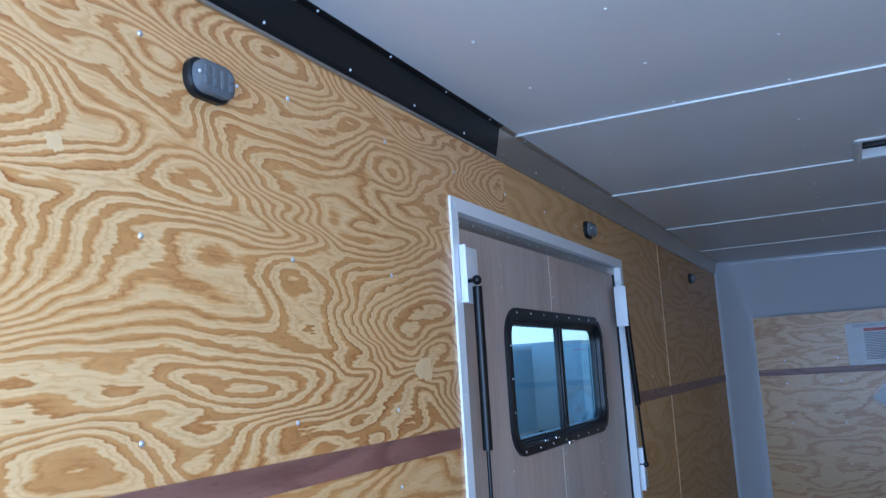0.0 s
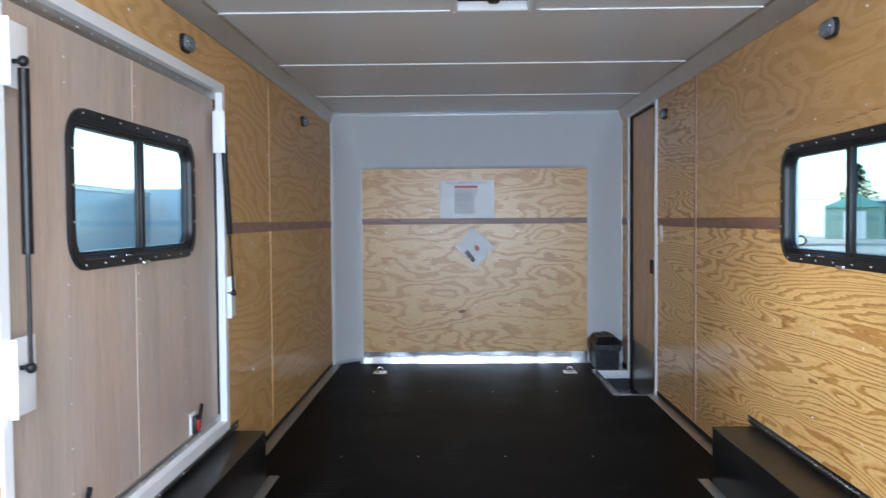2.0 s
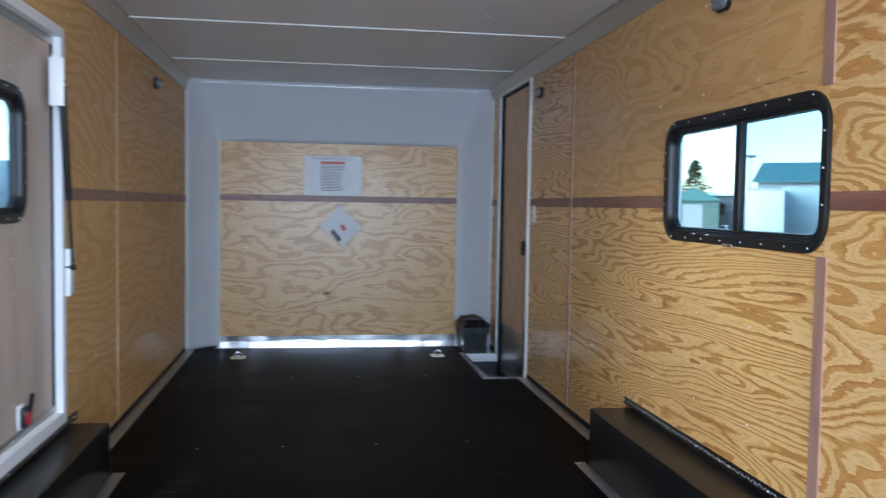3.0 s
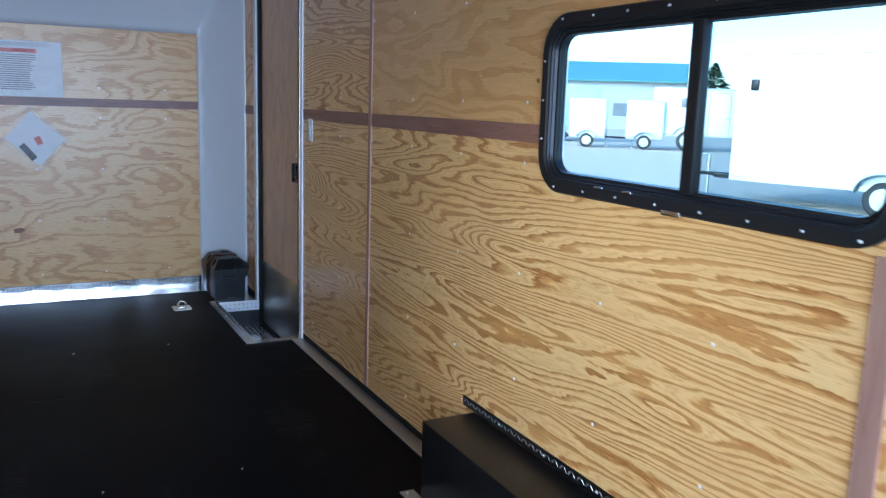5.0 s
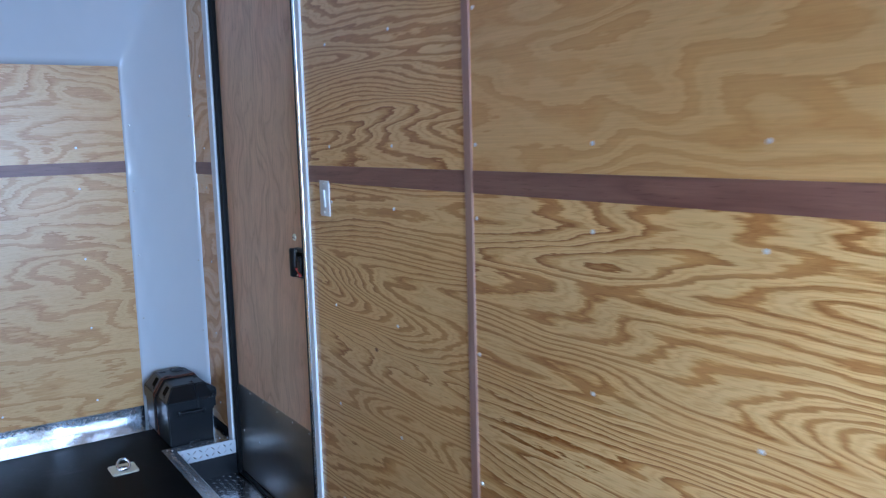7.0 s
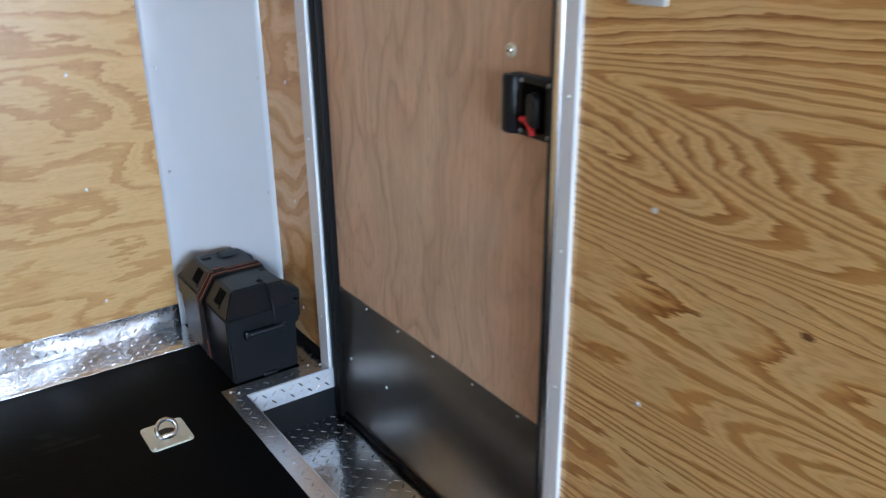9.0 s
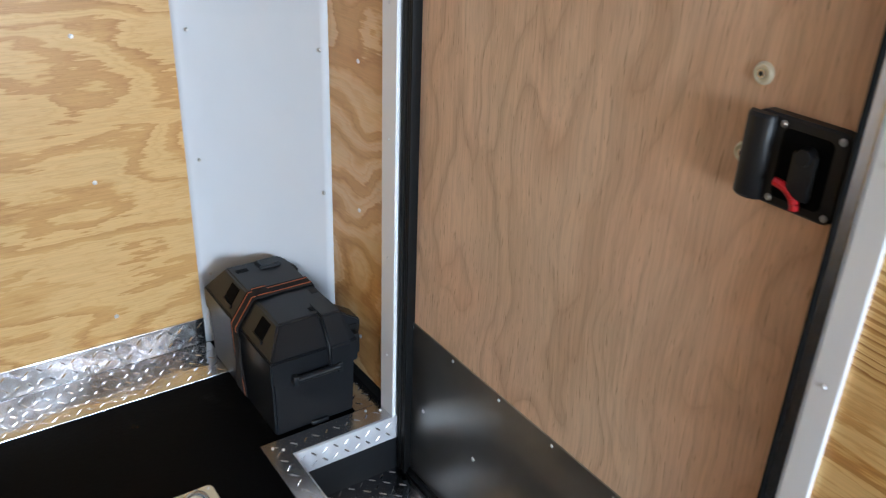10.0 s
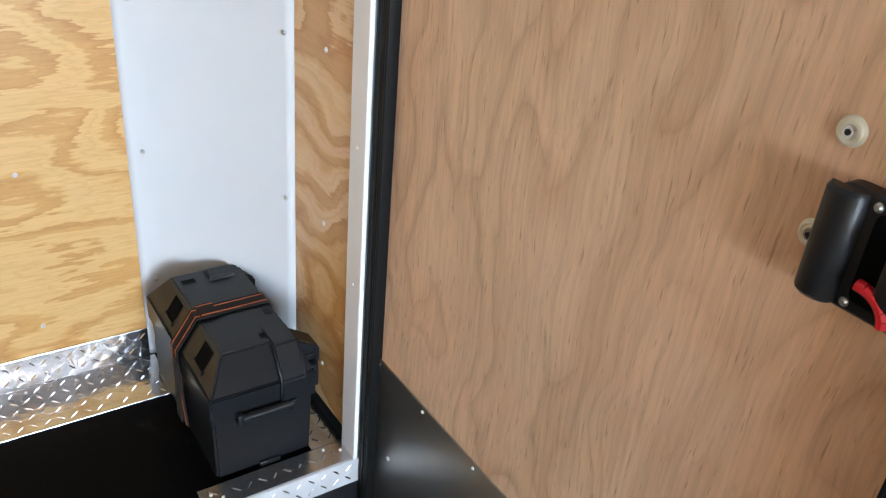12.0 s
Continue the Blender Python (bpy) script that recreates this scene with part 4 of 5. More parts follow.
# ---- small lamps on the walls ----
def wall_lamp(x, s, y, z):
    ob = thing("wall_lamp", pose(x, y, z, 0, 0, 90 if s > 0 else -90), "small switched-off LED lamp with smoked lens on the plywood", "wall lamp", "lamps along the walls")
    ring = lambda inset, d: [(u, -d, v) for u, v in rounded(0.108, 0.070, 0.030, inset, 6)]
    part("base", loft([ring(0, 0), ring(0, 0.012), ring(0.004, 0.016), ring(0.012, 0.016)], cap=True), BLACK_PLASTIC, ob, "black plastic base")
    part("lens", loft([ring(0.006, 0.016), ring(0.006, 0.026), ring(0.012, 0.031), ring(0.03, 0.033)], cap=True), LENS_GREY, ob, "smoked ribbed lens")
    bm = bmesh.new()
    for u in (-0.03, -0.01, 0.01, 0.03):
        for v in (-0.014, 0.003):
            add_box(bm, u - 0.006, u + 0.006, -0.0345, -0.031, v - 0.004, v + 0.012, 0.001)
    part("led_cells", bm, LENS_GREY, ob, "dim LED cells")
    for u in (-0.046, 0.046):
        piece("screw", SMALL_SCREW, ob, pose(u, -0.031, 0, 90))


for x, s, ys in ((XL, 1, (1.06, 3.37, 5.80)), (XR, -1, (0.72, 3.155, 5.585))):
    for y in ys:
        wall_lamp(x, s, y, {1.06: 1.885, 3.37: 1.925}.get(y, 1.905))

# ---- roof vent ----
vent = thing("roof_vent", pose((VENT[0] + VENT[1]) / 2, (VENT[2] + VENT[3]) / 2, ZC), "white roof vent with dark screen and crank knob", "roof vent")
hw, hd = (VENT[1] - VENT[0]) / 2, (VENT[3] - VENT[2]) / 2
rect = lambda i, z: [(u, v, z) for u, v in rounded(2 * hw, 2 * hd, 0.025, i, 4)]
part("flange", loft([rect(0, 0.0), rect(0.002, -0.006), rect(0.008, -0.009), rect(0.022, -0.009), rect(0.030, -0.004), rect(0.032, 0.032), rect(0.028, 0.032), rect(0.026, 0.0)], close=True), WHITE_PLASTIC, vent, "white plastic garnish frame")
part("shaft", loft([rect(0.029, 0.0325), rect(0.031, 0.0325), rect(0.031, 0.088), rect(0.029, 0.088)], close=True), BLACK_PLASTIC, vent, "dark upper shaft")
part("lid", box(-hw + 0.02, hw - 0.02, -hd + 0.02, hd - 0.02, 0.0905, 0.096), BLACK_PLASTIC, vent, "dark closed lid")
part("crossbar", box(-hw + 0.034, hw - 0.034, -0.018, 0.018, 0.012, 0.03, 0.004), BLACK_PLASTIC, vent, "black crossbar")
part("knob", loft([[(0.026 * f * math.cos(k * math.pi / 8), 0.026 * f * math.sin(k * math.pi / 8), z) for k in range(16)] for f, z in ((1, 0.012), (1, -0.008), (0.8, -0.014), (0.3, -0.015))], cap=True), BLACK_PLASTIC, vent, "round black crank knob")
put_screws(vent, [(u, v, -0.021) for u in (-hw + 0.018, hw - 0.018) for v in (-hd + 0.05, hd - 0.05)], pose(0, 0, 0, 180), SMALL_SCREW)

# ---- the side door at the front ----
door_2 = thing("door_2", pose(XR + 0.012, 0, 0), "closed brown wood-veneer side door with metal kick plate", "door")
door_2["kind"] = "structure"
ry0, ry1, rz0, rz1 = DOOR_R
part("leaf", box(0.010, 0.045, ry0 + 0.02, ry1 - 0.02, rz0 + 0.012, rz1 - 0.02), LUAN_BROWN, door_2, "brown wood veneer leaf", False)
kick = part("kick_plate", box(0.007, 0.0102, ry0 + 0.03, ry1 - 0.045, rz0 + 0.02, 0.266, 0.001), KICK_METAL, door_2, "dull brushed metal kick plate")
put_screws(kick, [(0.007, ry1 - 0.06 - 0.15 * k, 0.255) for k in range(6)], TO_RIGHT, SMALL_SCREW)
put_screws(kick, [(0.007, 6.47, 0.066), (0.007, 6.655, 0.065)], TO_RIGHT)
bm = bmesh.new()
for k in range(4):
    add_box(bm, -0.0105 + 0.0012 * (k % 2), 0.012, ry1 - 0.063 + 0.009 * k, ry1 - 0.0548 + 0.009 * k, rz0 + 0.01, rz1 - 0.02, 0.002)
part("ribbed_seal", bm, BLACK_RUBBER_AND_GAPS, door_2, "black ribbed rubber seal")
part("edge_seal", box(0.002, 0.012, ry0 + 0.004, ry0 + 0.022, rz0 + 0.01, rz1 - 0.02, 0.003), BLACK_RUBBER_AND_GAPS, door_2, "black rubber seal")
part("edge_seal", box(0.002, 0.012, ry0 + 0.02, ry1 - 0.02, rz1 - 0.03, rz1 - 0.012, 0.003), BLACK_RUBBER_AND_GAPS, door_2, "black rubber seal")
part("edge_seal", box(0.0, 0.02, ry0 + 0.02, ry1 - 0.02, rz0 + 0.001, rz0 + 0.022, 0.004), BLACK_RUBBER_AND_GAPS, door_2, "black rubber seal")
for y, z in ((6.0, 0.967), (6.004, 0.872)):
    bm = bmesh.new()
    add_cyl(bm, (0.010, y, z), (0.0065, y, z), 0.0135, 0.012, 24)
    w = part("cup_washer", bm, BRASSY, door_2, "pale zinc cup washer with bolt")
    part("bolt_head", cyl((0.0066, y, z), (0.0035, y, z), 0.0065, 0.005, 12), CHROME, w, "bright bolt head")
    # socket is not hollow; its shade is a thin black hexagon
    part("bolt_socket", cyl((0.0036, y, z), (0.0031, y, z), 0.0030, 0.0030, 6), BLACK_PAINT, w, "black hexagon painting the shade of the socket")
    bm = bmesh.new()
    ring = [Matrix.Rotation(math.tau * k / 24, 4, "X") for k in range(24)]
    loops = [[bm.verts.new(r @ Vector((xx, 0, rr)) + Vector((0, y, z))) for r in ring] for xx, rr in ((0.0066, 0.0118), (0.0052, 0.0105), (0.0052, 0.0092), (0.0066, 0.0080))]
    for a, c in zip(loops, loops[1:]):
        for k in range(24):
            bm.faces.new([a[k], a[(k + 1) % 24], c[(k + 1) % 24], c[k]])
    part("washer_rim", bm, BRASSY, w, "raised pale rim")
LATCH_Y, LATCH_Z = 5.930, 0.882
lring = lambda w, h, r, i, x, dy=0.0, dz=0.0: [(x, LATCH_Y + dy + u, LATCH_Z + dz + v) for u, v in rounded(w, h, r, i, 4)]
latch = part("paddle_latch", loft([lring(0.120, 0.104, 0.014, 0, 0.0100), lring(0.120, 0.104, 0.014, 0, -0.0045), lring(0.120, 0.104, 0.014, 0.003, -0.0075), lring(0.120, 0.104, 0.014, 0.010, -0.008)], cap=True), BLACK_PLASTIC, door_2, "black paddle latch with red lock lever")
bm = bmesh.new()
rows = []
for k in range(9):
    a = math.pi * k / 8
    rows.append([(-0.0075 - 0.0155 * math.sin(a), LATCH_Y + 0.0465 + 0.0185 * math.cos(a), z) for z in (LATCH_Z - 0.050, LATCH_Z - 0.046, LATCH_Z + 0.046, LATCH_Z + 0.050)])
    for j, f in ((0, 0.75), (3, 0.75)):
        rows[-1][j] = (-0.0075 - 0.0155 * f * math.sin(a), LATCH_Y + 0.0465 + 0.0185 * (f + 0.15) * math.cos(a), rows[-1][j][2])
gv = [[bm.verts.new(p) for p in row] for row in rows]
for p, q in zip(gv, gv[1:]):
    for j in range(3):
        bm.faces.new([p[j], p[j + 1], q[j + 1], q[j]])
for j in (0, 3):
    bm.faces.new([row[j] for row in gv])
bm.faces.new([gv[0][0], gv[0][1], gv[0][2], gv[0][3], gv[-1][3], gv[-1][2], gv[-1][1], gv[-1][0]])
part("grip", bm, BLACK_PLASTIC, latch, "rounded black grip")
# flat plate, not a hollow; the recess's shade is put into its colour
part("paddle_recess", loft([lring(0.062, 0.080, 0.008, 0, -0.0081, -0.012), lring(0.062, 0.080, 0.008, 0.002, -0.0092, -0.012), lring(0.062, 0.080, 0.008, 0.005, -0.0094, -0.012)], cap=True), SLOT_SHADE, latch, "near-black plate painting the shade of the recess round the paddle")
part("paddle", box(-0.019, -0.0094, LATCH_Y - 0.032, LATCH_Y - 0.002, LATCH_Z - 0.032, LATCH_Z + 0.022, 0.005), BLACK_PLASTIC, latch, "black lock paddle")
part("paddle_hub", cyl((-0.0094, LATCH_Y - 0.018, LATCH_Z + 0.018), (-0.022, LATCH_Y - 0.018, LATCH_Z + 0.018), 0.011, 0.009, 16), BLACK_PLASTIC, latch)
bm = bmesh.new()
arc = [(LATCH_Y + 0.012 - 0.030 * math.sin(t), LATCH_Z - 0.020 - 0.024 * (1 - math.cos(t))) for t in [math.pi * 0.5 * k / 6 for k in range(7)]]
for (ya, za), (yc, zc) in zip(arc, arc[1:]):
    add_cyl(bm, (-0.0145, ya, za), (-0.0145, yc, zc), 0.0055, None, 10)
part("lock_lever", bm, RED_PLASTIC, latch, "curved red lock lever")
put_screws(latch, [(-0.008, LATCH_Y + y, LATCH_Z + z) for y in (-0.050, 0.020) for z in (-0.043, 0.043)], TO_RIGHT, DULL_SCREW)

# white frame of that door
for nm, a in (("jamb", (ry0 - 0.030, ry0 + 0.004, 0.006, rz1 + 0.02)), ("jamb", (ry1 - 0.027, ry1 + 0.026, 0.004, rz1 + 0.02)), ("head", (ry0 + 0.004, ry1 - 0.027, rz1 - 0.014, rz1 + 0.02))):
    bm = box(XR - 0.009, XR - 0.0, *a, 0.002)
    fr = structure("door_frame_right", bm, WHITE_TRIM, "white metal frame round the front side door")
    if nm == "jamb":
        put_screws(fr, [(XR - 0.009, (a[0] + a[1]) / 2, z) for z in (0.16, 0.40, 0.66, 0.92, 1.2, 1.5, 1.8)], TO_RIGHT, SMALL_SCREW)
    part("reveal", box(XR, XR + 0.048, a[0] + (0.022 if a[0] < 6 else 0.002), a[1] - (0.002 if a[0] < 6 else 0.024), max(a[2], -0.15), a[3] - 0.018), MILL_ALUMINIUM, fr, smooth=False)

# inner stop of the near jamb, standing proud of the leaf
stop = structure("door_stop_right", box(XR - 0.011, XR + 0.006, ry0 + 0.0045, ry0 + 0.022, 0.0, rz1 - 0.016, 0.003), ALUMINIUM, "grey metal door stop")
part("stop_seal", box(XR - 0.013, XR + 0.006, ry0 + 0.0225, ry0 + 0.0265, 0.0, rz1 - 0.016, 0.0008), BLACK_RUBBER_AND_GAPS, stop, "black rubber lip")

# light switch
switch = thing("light_switch", pose(XR, 5.682, 1.122, 0, 0, -90), "white rocker light switch on the plywood beside the door", "light switch")
part("plate", box(-0.034, 0.034, -0.006, 0.0, -0.057, 0.057, 0.003), WHITE_PLASTIC, switch)
part("rocker", box(-0.012, 0.012, -0.012, -0.006, -0.028, 0.028, 0.003, pose(0, 0, 0, 3)), WHITE_PLASTIC, switch)
put_screws(switch, [(0, -0.006, 0.045), (0, -0.006, -0.045)], pose(0, 0, 0, 90), SMALL_SCREW)


# ---- things at the front ----
def d_ring(x, y):
    ob = thing("d_ring", pose(x, y, 0), "zinc-plated recessed tie-down ring on the black floor", "tie-down ring", "tie-down rings")
    ring = lambda i, z: [(u, v, z) for u, v in rounded(0.104, 0.112, 0.012, i, 4)]
    part("plate", loft([ring(0, 0.0), ring(0, 0.003), ring(0.001, 0.004), ring(0.030, 0.004), ring(0.034, 0.0012)], cap=True), BRASSY, ob, "square yellow-zinc plate")
    # closed black disc gives the pan's recess its shade by colour
    part("pan", loft([[(0.026 * math.cos(k * math.pi / 10), 0.026 * math.sin(k * math.pi / 10), 0.0045) for k in range(20)], [(0.022 * math.cos(k * math.pi / 10), 0.022 * math.sin(k * math.pi / 10), 0.0015) for k in range(20)]], cap=True), BLACK_PAINT, ob, "black disc painting the shade inside the dished pan")
    bm = bmesh.new()
    n, r, q = 24, 0.024, 0.0052
    tilt = Matrix.Translation((0, -0.004, 0.020)) @ pose(0, 0, 0, 62)
    vs = [[bm.verts.new(tilt @ Vector(((r + q * math.cos(2 * math.pi * j / 8)) * math.cos(2 * math.pi * i / n), (r + q * math.cos(2 * math.pi * j / 8)) * math.sin(2 * math.pi * i / n), q * math.sin(2 * math.pi * j / 8)))) for j in range(8)] for i in range(n)]
    for i in range(n):
        for j in range(8):
            bm.faces.new([vs[i][j], vs[(i + 1) % n][j], vs[(i + 1) % n][(j + 1) % 8], vs[i][(j + 1) % 8]])
    part("ring", bm, CHROME, ob, "tilted zinc ring")
    bm = bmesh.new()
    add_box(bm, -0.016, 0.016, -0.022, -0.010, 0.003, 0.013, 0.004)
    part("clip", bm, CHROME, ob)
    put_screws(ob, [(u, v, 0.004) for u in (-0.042, 0.042) for v in (-0.046, 0.046)], pose(0, 0, 0), SMALL_SCREW)


d_ring(0.993, 6.692)
d_ring(-0.526, 6.70)

# battery box
bx = thing("battery_box", pose(1.312, 6.808, 0), "black plastic battery box strapped shut with black and orange webbing", "battery box")
bw, bl, bh = 0.099, 0.386, 0.170


def prism(pts, y0, y1, bevel=0.003):
    bm = bmesh.new()
    a, b = [bm.verts.new((x, y0, z)) for x, z in pts], [bm.verts.new((x, y1, z)) for x, z in pts]
    for i in range(len(pts)):
        j = (i + 1) % len(pts)
        bm.faces.new([a[i], a[j], b[j], b[i]])
    bm.faces.new(a)
    bm.faces.new(b)
    bmesh.ops.bevel(bm, geom=bm.edges[:], offset=bevel, segments=2, affect="EDGES")
    return bm


def tapered(x0, x1, y0, y1, z0, z1, dx, dy, bevel):
    bm = bmesh.new()
    vs = add_box(bm, x0, x1, y0, y1, z0, z1)
    zm = (z0 + z1) / 2
    for v in vs:
        if v.co.z > zm:
            v.co.x += dx if v.co.x < (x0 + x1) / 2 else -dx
            v.co.y += dy if v.co.y < (y0 + y1) / 2 else -dy
    bmesh.ops.bevel(bm, geom=bm.edges[:], offset=bevel, segments=2, affect="EDGES")
    return bm


part("tub", tapered(-bw + 0.004, bw - 0.004, 0.006, bl - 0.006, 0.0005, bh, -0.004, -0.004, 0.005), BOX_PLASTIC, bx, "dark plastic tub")
lid = part("lid", tapered(-bw - 0.004, bw + 0.004, -0.004, bl + 0.004, bh - 0.028, bh + 0.028, 0.0, 0.0, 0.003), BOX_PLASTIC, bx, "dark plastic vented lid")
top = tapered(-bw - 0.003, bw + 0.003, -0.003, bl + 0.003, bh + 0.027, bh + 0.088, 0.040, 0.048, 0.004)
for v in top.verts:
    if v.co.z > bh + 0.05 and v.co.x > 0:
        v.co.x += 0.016
part("lid_top", top, BOX_PLASTIC, lid)
for yy in (0.020, 0.285):
    ear = [(0.055, bh + 0.0865), (0.078, bh + 0.084), (bw + 0.029, bh + 0.052), (bw + 0.029, bh + 0.018), (bw + 0.018, bh + 0.004), (0.06, bh + 0.004)]
    part("side_clip", prism(ear, yy + 0.012, yy + 0.062, 0.003), BOX_PLASTIC, lid)
    part("clip_tab", box(bw - 0.004, bw + 0.017, yy - 0.010, yy + 0.016, bh - 0.022, bh + 0.030, 0.004), BOX_PLASTIC, lid)
    # no slot is cut; a black piece gives its inner shade
    part("clip_slot", box(bw - 0.002, bw + 0.020, yy + 0.0095, yy + 0.0125, bh + 0.026, bh + 0.044, 0.001), BLACK_RUBBER_AND_GAPS, lid, "black piece painting the shade in the clip's slot")


def prism_x(pts, x0, x1, bevel=0.003):
    """A (y, z) outline drawn out along x."""
    bm = prism(pts, x0, x1, bevel)
    for v in bm.verts:
        v.co = Vector((v.co.y, v.co.x, v.co.z))
    bmesh.ops.recalc_face_normals(bm, faces=bm.faces[:])
    return bm


part("front_boss", prism_x([(-0.013, bh - 0.022), (-0.014, bh + 0.032), (0.028, bh + 0.0905), (0.095, bh + 0.0905), (0.095, bh - 0.022)], 0.030, 0.080, 0.004), BOX_PLASTIC, lid)
part("back_boss", tapered(-0.004, 0.066, bl - 0.105, bl - 0.045, bh + 0.05, bh + 0.0965, 0.010, 0.012, 0.003), BOX_PLASTIC, lid)
for yy in (0.088, 0.262):
    cut = [(-bw - 0.003 + 0.040 * f - 0.855 * d, bh + 0.027 + 0.061 * f + 0.518 * d) for f, d in ((0.30, 0.0012), (0.86, 0.0012), (0.86, -0.004), (0.30, -0.004))]
    # slot is not cut: its inner shade is a near-black piece on the slope
    part("lid_slot", prism(cut, yy - 0.022, yy + 0.022, 0.0008), SLOT_SHADE, lid, "near-black piece painting the shade inside the lid's slot")
    rim = [(-bw - 0.003 + 0.040 * f - 0.855 * d, bh + 0.027 + 0.061 * f + 0.518 * d) for f, d in ((0.20, 0.004), (0.30, 0.004), (0.30, -0.004), (0.20, -0.004))]
    part("slot_lip", prism(rim, yy - 0.026, yy + 0.026, 0.0008), BOX_PLASTIC, lid)
# notch shown by a black piece in place of its shade
part("edge_notch", box(0.058, 0.0745, 0.128, 0.152, bh + 0.078, bh + 0.0887, 0.0005), BLACK_RUBBER_AND_GAPS, lid, "black piece painting the shade of a notch in the lid's edge")
for yy, xx in ((0.06, 0.035), (0.30, -0.035)):
    bm = bmesh.new()
    for k in range(3):
        add_box(bm, xx - 0.014, xx + 0.014, yy + 0.006 * k, yy + 0.006 * k + 0.003, bh + 0.087, bh + 0.0895)
    # raised black bars stand for the shade inside the slits
    part("lid_vent", bm, BLACK_RUBBER_AND_GAPS, lid, "black bars painting the shade in small vent slits")
bm = bmesh.new()
add_cyl(bm, (-0.048, -0.016, 0.150), (0.050, -0.016, 0.150), 0.0075, None, 12)
for xx in (-0.052, 0.052):
    add_box(bm, xx - 0.006, xx + 0.006, -0.02, 0.008, 0.136, 0.159, 0.002)
part("carry_handle", bm, BOX_PLASTIC, bx, "moulded bar handle")
part("foot", box(-0.012, 0.03, -0.001, 0.008, 0.002, 0.012, 0.002), BOX_PLASTIC, bx)


def strap_path(off):
    return [(-bw + 0.002 - off, 0.01), (-bw - 0.006 - off, bh - 0.03), (-bw - 0.007 - off, bh + 0.028), (-bw + 0.035 - off * 0.5, bh + 0.0895 + off), (bw - 0.020, bh + 0.0895 + off), (bw + 0.007 + off, bh + 0.022), (bw + 0.006 + off, bh - 0.03), (bw - 0.002 + off, 0.01)]


def strap(y0, y1, off, thick):
    bm = bmesh.new()
    rows = []
    for p, q in zip(strap_path(off), strap_path(off + thick)):
        rows.append([bm.verts.new((p[0], y0, p[1])), bm.verts.new((p[0], y1, p[1])), bm.verts.new((q[0], y1, q[1])), bm.verts.new((q[0], y0, q[1]))])
    for a, b in zip(rows, rows[1:]):
        for i in range(4):
            bm.faces.new([a[i], a[(i + 1) % 4], b[(i + 1) % 4], b[i]])
    bm.faces.new(rows[0])
    bm.faces.new(rows[-1])
    return bm


st = part("strap", strap(0.165, 0.203, 0.0, 0.003), STRAP, bx, "black webbing strap with orange lines")
for yy in (0.171, 0.194):
    part("strap_line", strap(yy, yy + 0.003, 0.003, 0.0006), STRAP_LINE, st, "orange line woven in the strap")
part("buckle", box(-0.056, -0.022, 0.160, 0.208, bh + 0.0905, bh + 0.0965, 0.003), STRAP, st, "folded webbing keeper")
for yy in (0.166, 0.199):
    part("keeper_line", box(-0.0555, -0.0225, yy, yy + 0.003, bh + 0.096, bh + 0.0972), STRAP_LINE, st, "orange line woven in the strap")
part("strap_tail", box(-bw - 0.016, -bw - 0.013, 0.150, 0.182, 0.03, bh + 0.01, 0.001, pose(0, 0, 0, 4, 0, 0)), STRAP, st, "loose hanging strap end")

# notice in a clear sleeve, and a bag of papers, pinned to the front plywood
notice = thing("safety_notice", pose(0.184, YF - 0.006, 1.402), "printed notice in a clear plastic sleeve stapled to the plywood", "notice")
part("sheet", box(-0.232, 0.232, -0.002, 0.0, -0.165, 0.160, 0.0005), PAPER, notice, "white sheet", False)
part("sleeve", box(-0.238, 0.238, -0.0035, -0.0025, -0.167, 0.167), FILM, notice, "creased clear plastic sleeve", False).visible_shadow = False
bm = bmesh.new()
for k in range(17):
    wdt = random.uniform(0.16, 0.20)
    add_box(bm, -0.105, -0.105 + wdt, -0.0024, -0.002, 0.075 - 0.0125 * k, 0.081 - 0.0125 * k)
part("text_lines", bm, INK, notice, "rows of small grey print", False)
bm = bmesh.new()
add_box(bm, -0.105, 0.095, -0.0024, -0.002, 0.092, 0.116)
part("heading_bar", bm, INK_RED, notice, "red heading bar", False)
part("top_band", box(-0.18, 0.18, -0.0042, -0.0036, 0.128, 0.152), FILM, notice, "shiny folded top edge", False)

bag = thing("document_bag", pose(0.250, YF - 0.006, 0.985, 0, 41, 0), "clear plastic bag of papers pinned to the plywood", "plastic bag")
bm = bmesh.new()
N = 12
gr = [[bm.verts.new(((i / N - 0.5) * 0.30, -0.006 - 0.022 * math.sin(math.pi * i / N) * math.sin(math.pi * j / N) * (1 + 0.8 * noise.noise((i * 0.7, j * 0.7, 3.1))), (j / N - 0.5) * 0.27)) for j in range(N + 1)] for i in range(N + 1)]
for i in range(N):
    for j in range(N):
        bm.faces.new([gr[i][j], gr[i + 1][j], gr[i + 1][j + 1], gr[i][j + 1]])
f = part("film", bm, FILM, bag, "crumpled clear film")
f.visible_shadow = False
fs = f.modifiers.new("thickness", "SOLIDIFY")
fs.thickness = 0.0006
part("papers", box(-0.125, 0.125, -0.006, 0.0, -0.108, 0.112, 0.001), PAPER, bag, "folded white papers", False)
part("leaflet", box(-0.01, 0.04, -0.008, -0.006, -0.005, 0.03, 0.0005, pose(0, 0, 0, 0, 25, 0)), INK_RED, bag, "reddish leaflet", False)
part("small_parts", box(-0.02, 0.09, -0.012, -0.006, -0.10, -0.062, 0.004, pose(0, 0, 0, 0, 10, 0)), BLACK_PLASTIC, bag, "dark small parts", False)


# ---- outside ----
bm = bmesh.new()
bmesh.ops.create_grid(bm, x_segments=2, y_segments=2, size=600, matrix=Matrix.Translation((0, 0, GROUND)))
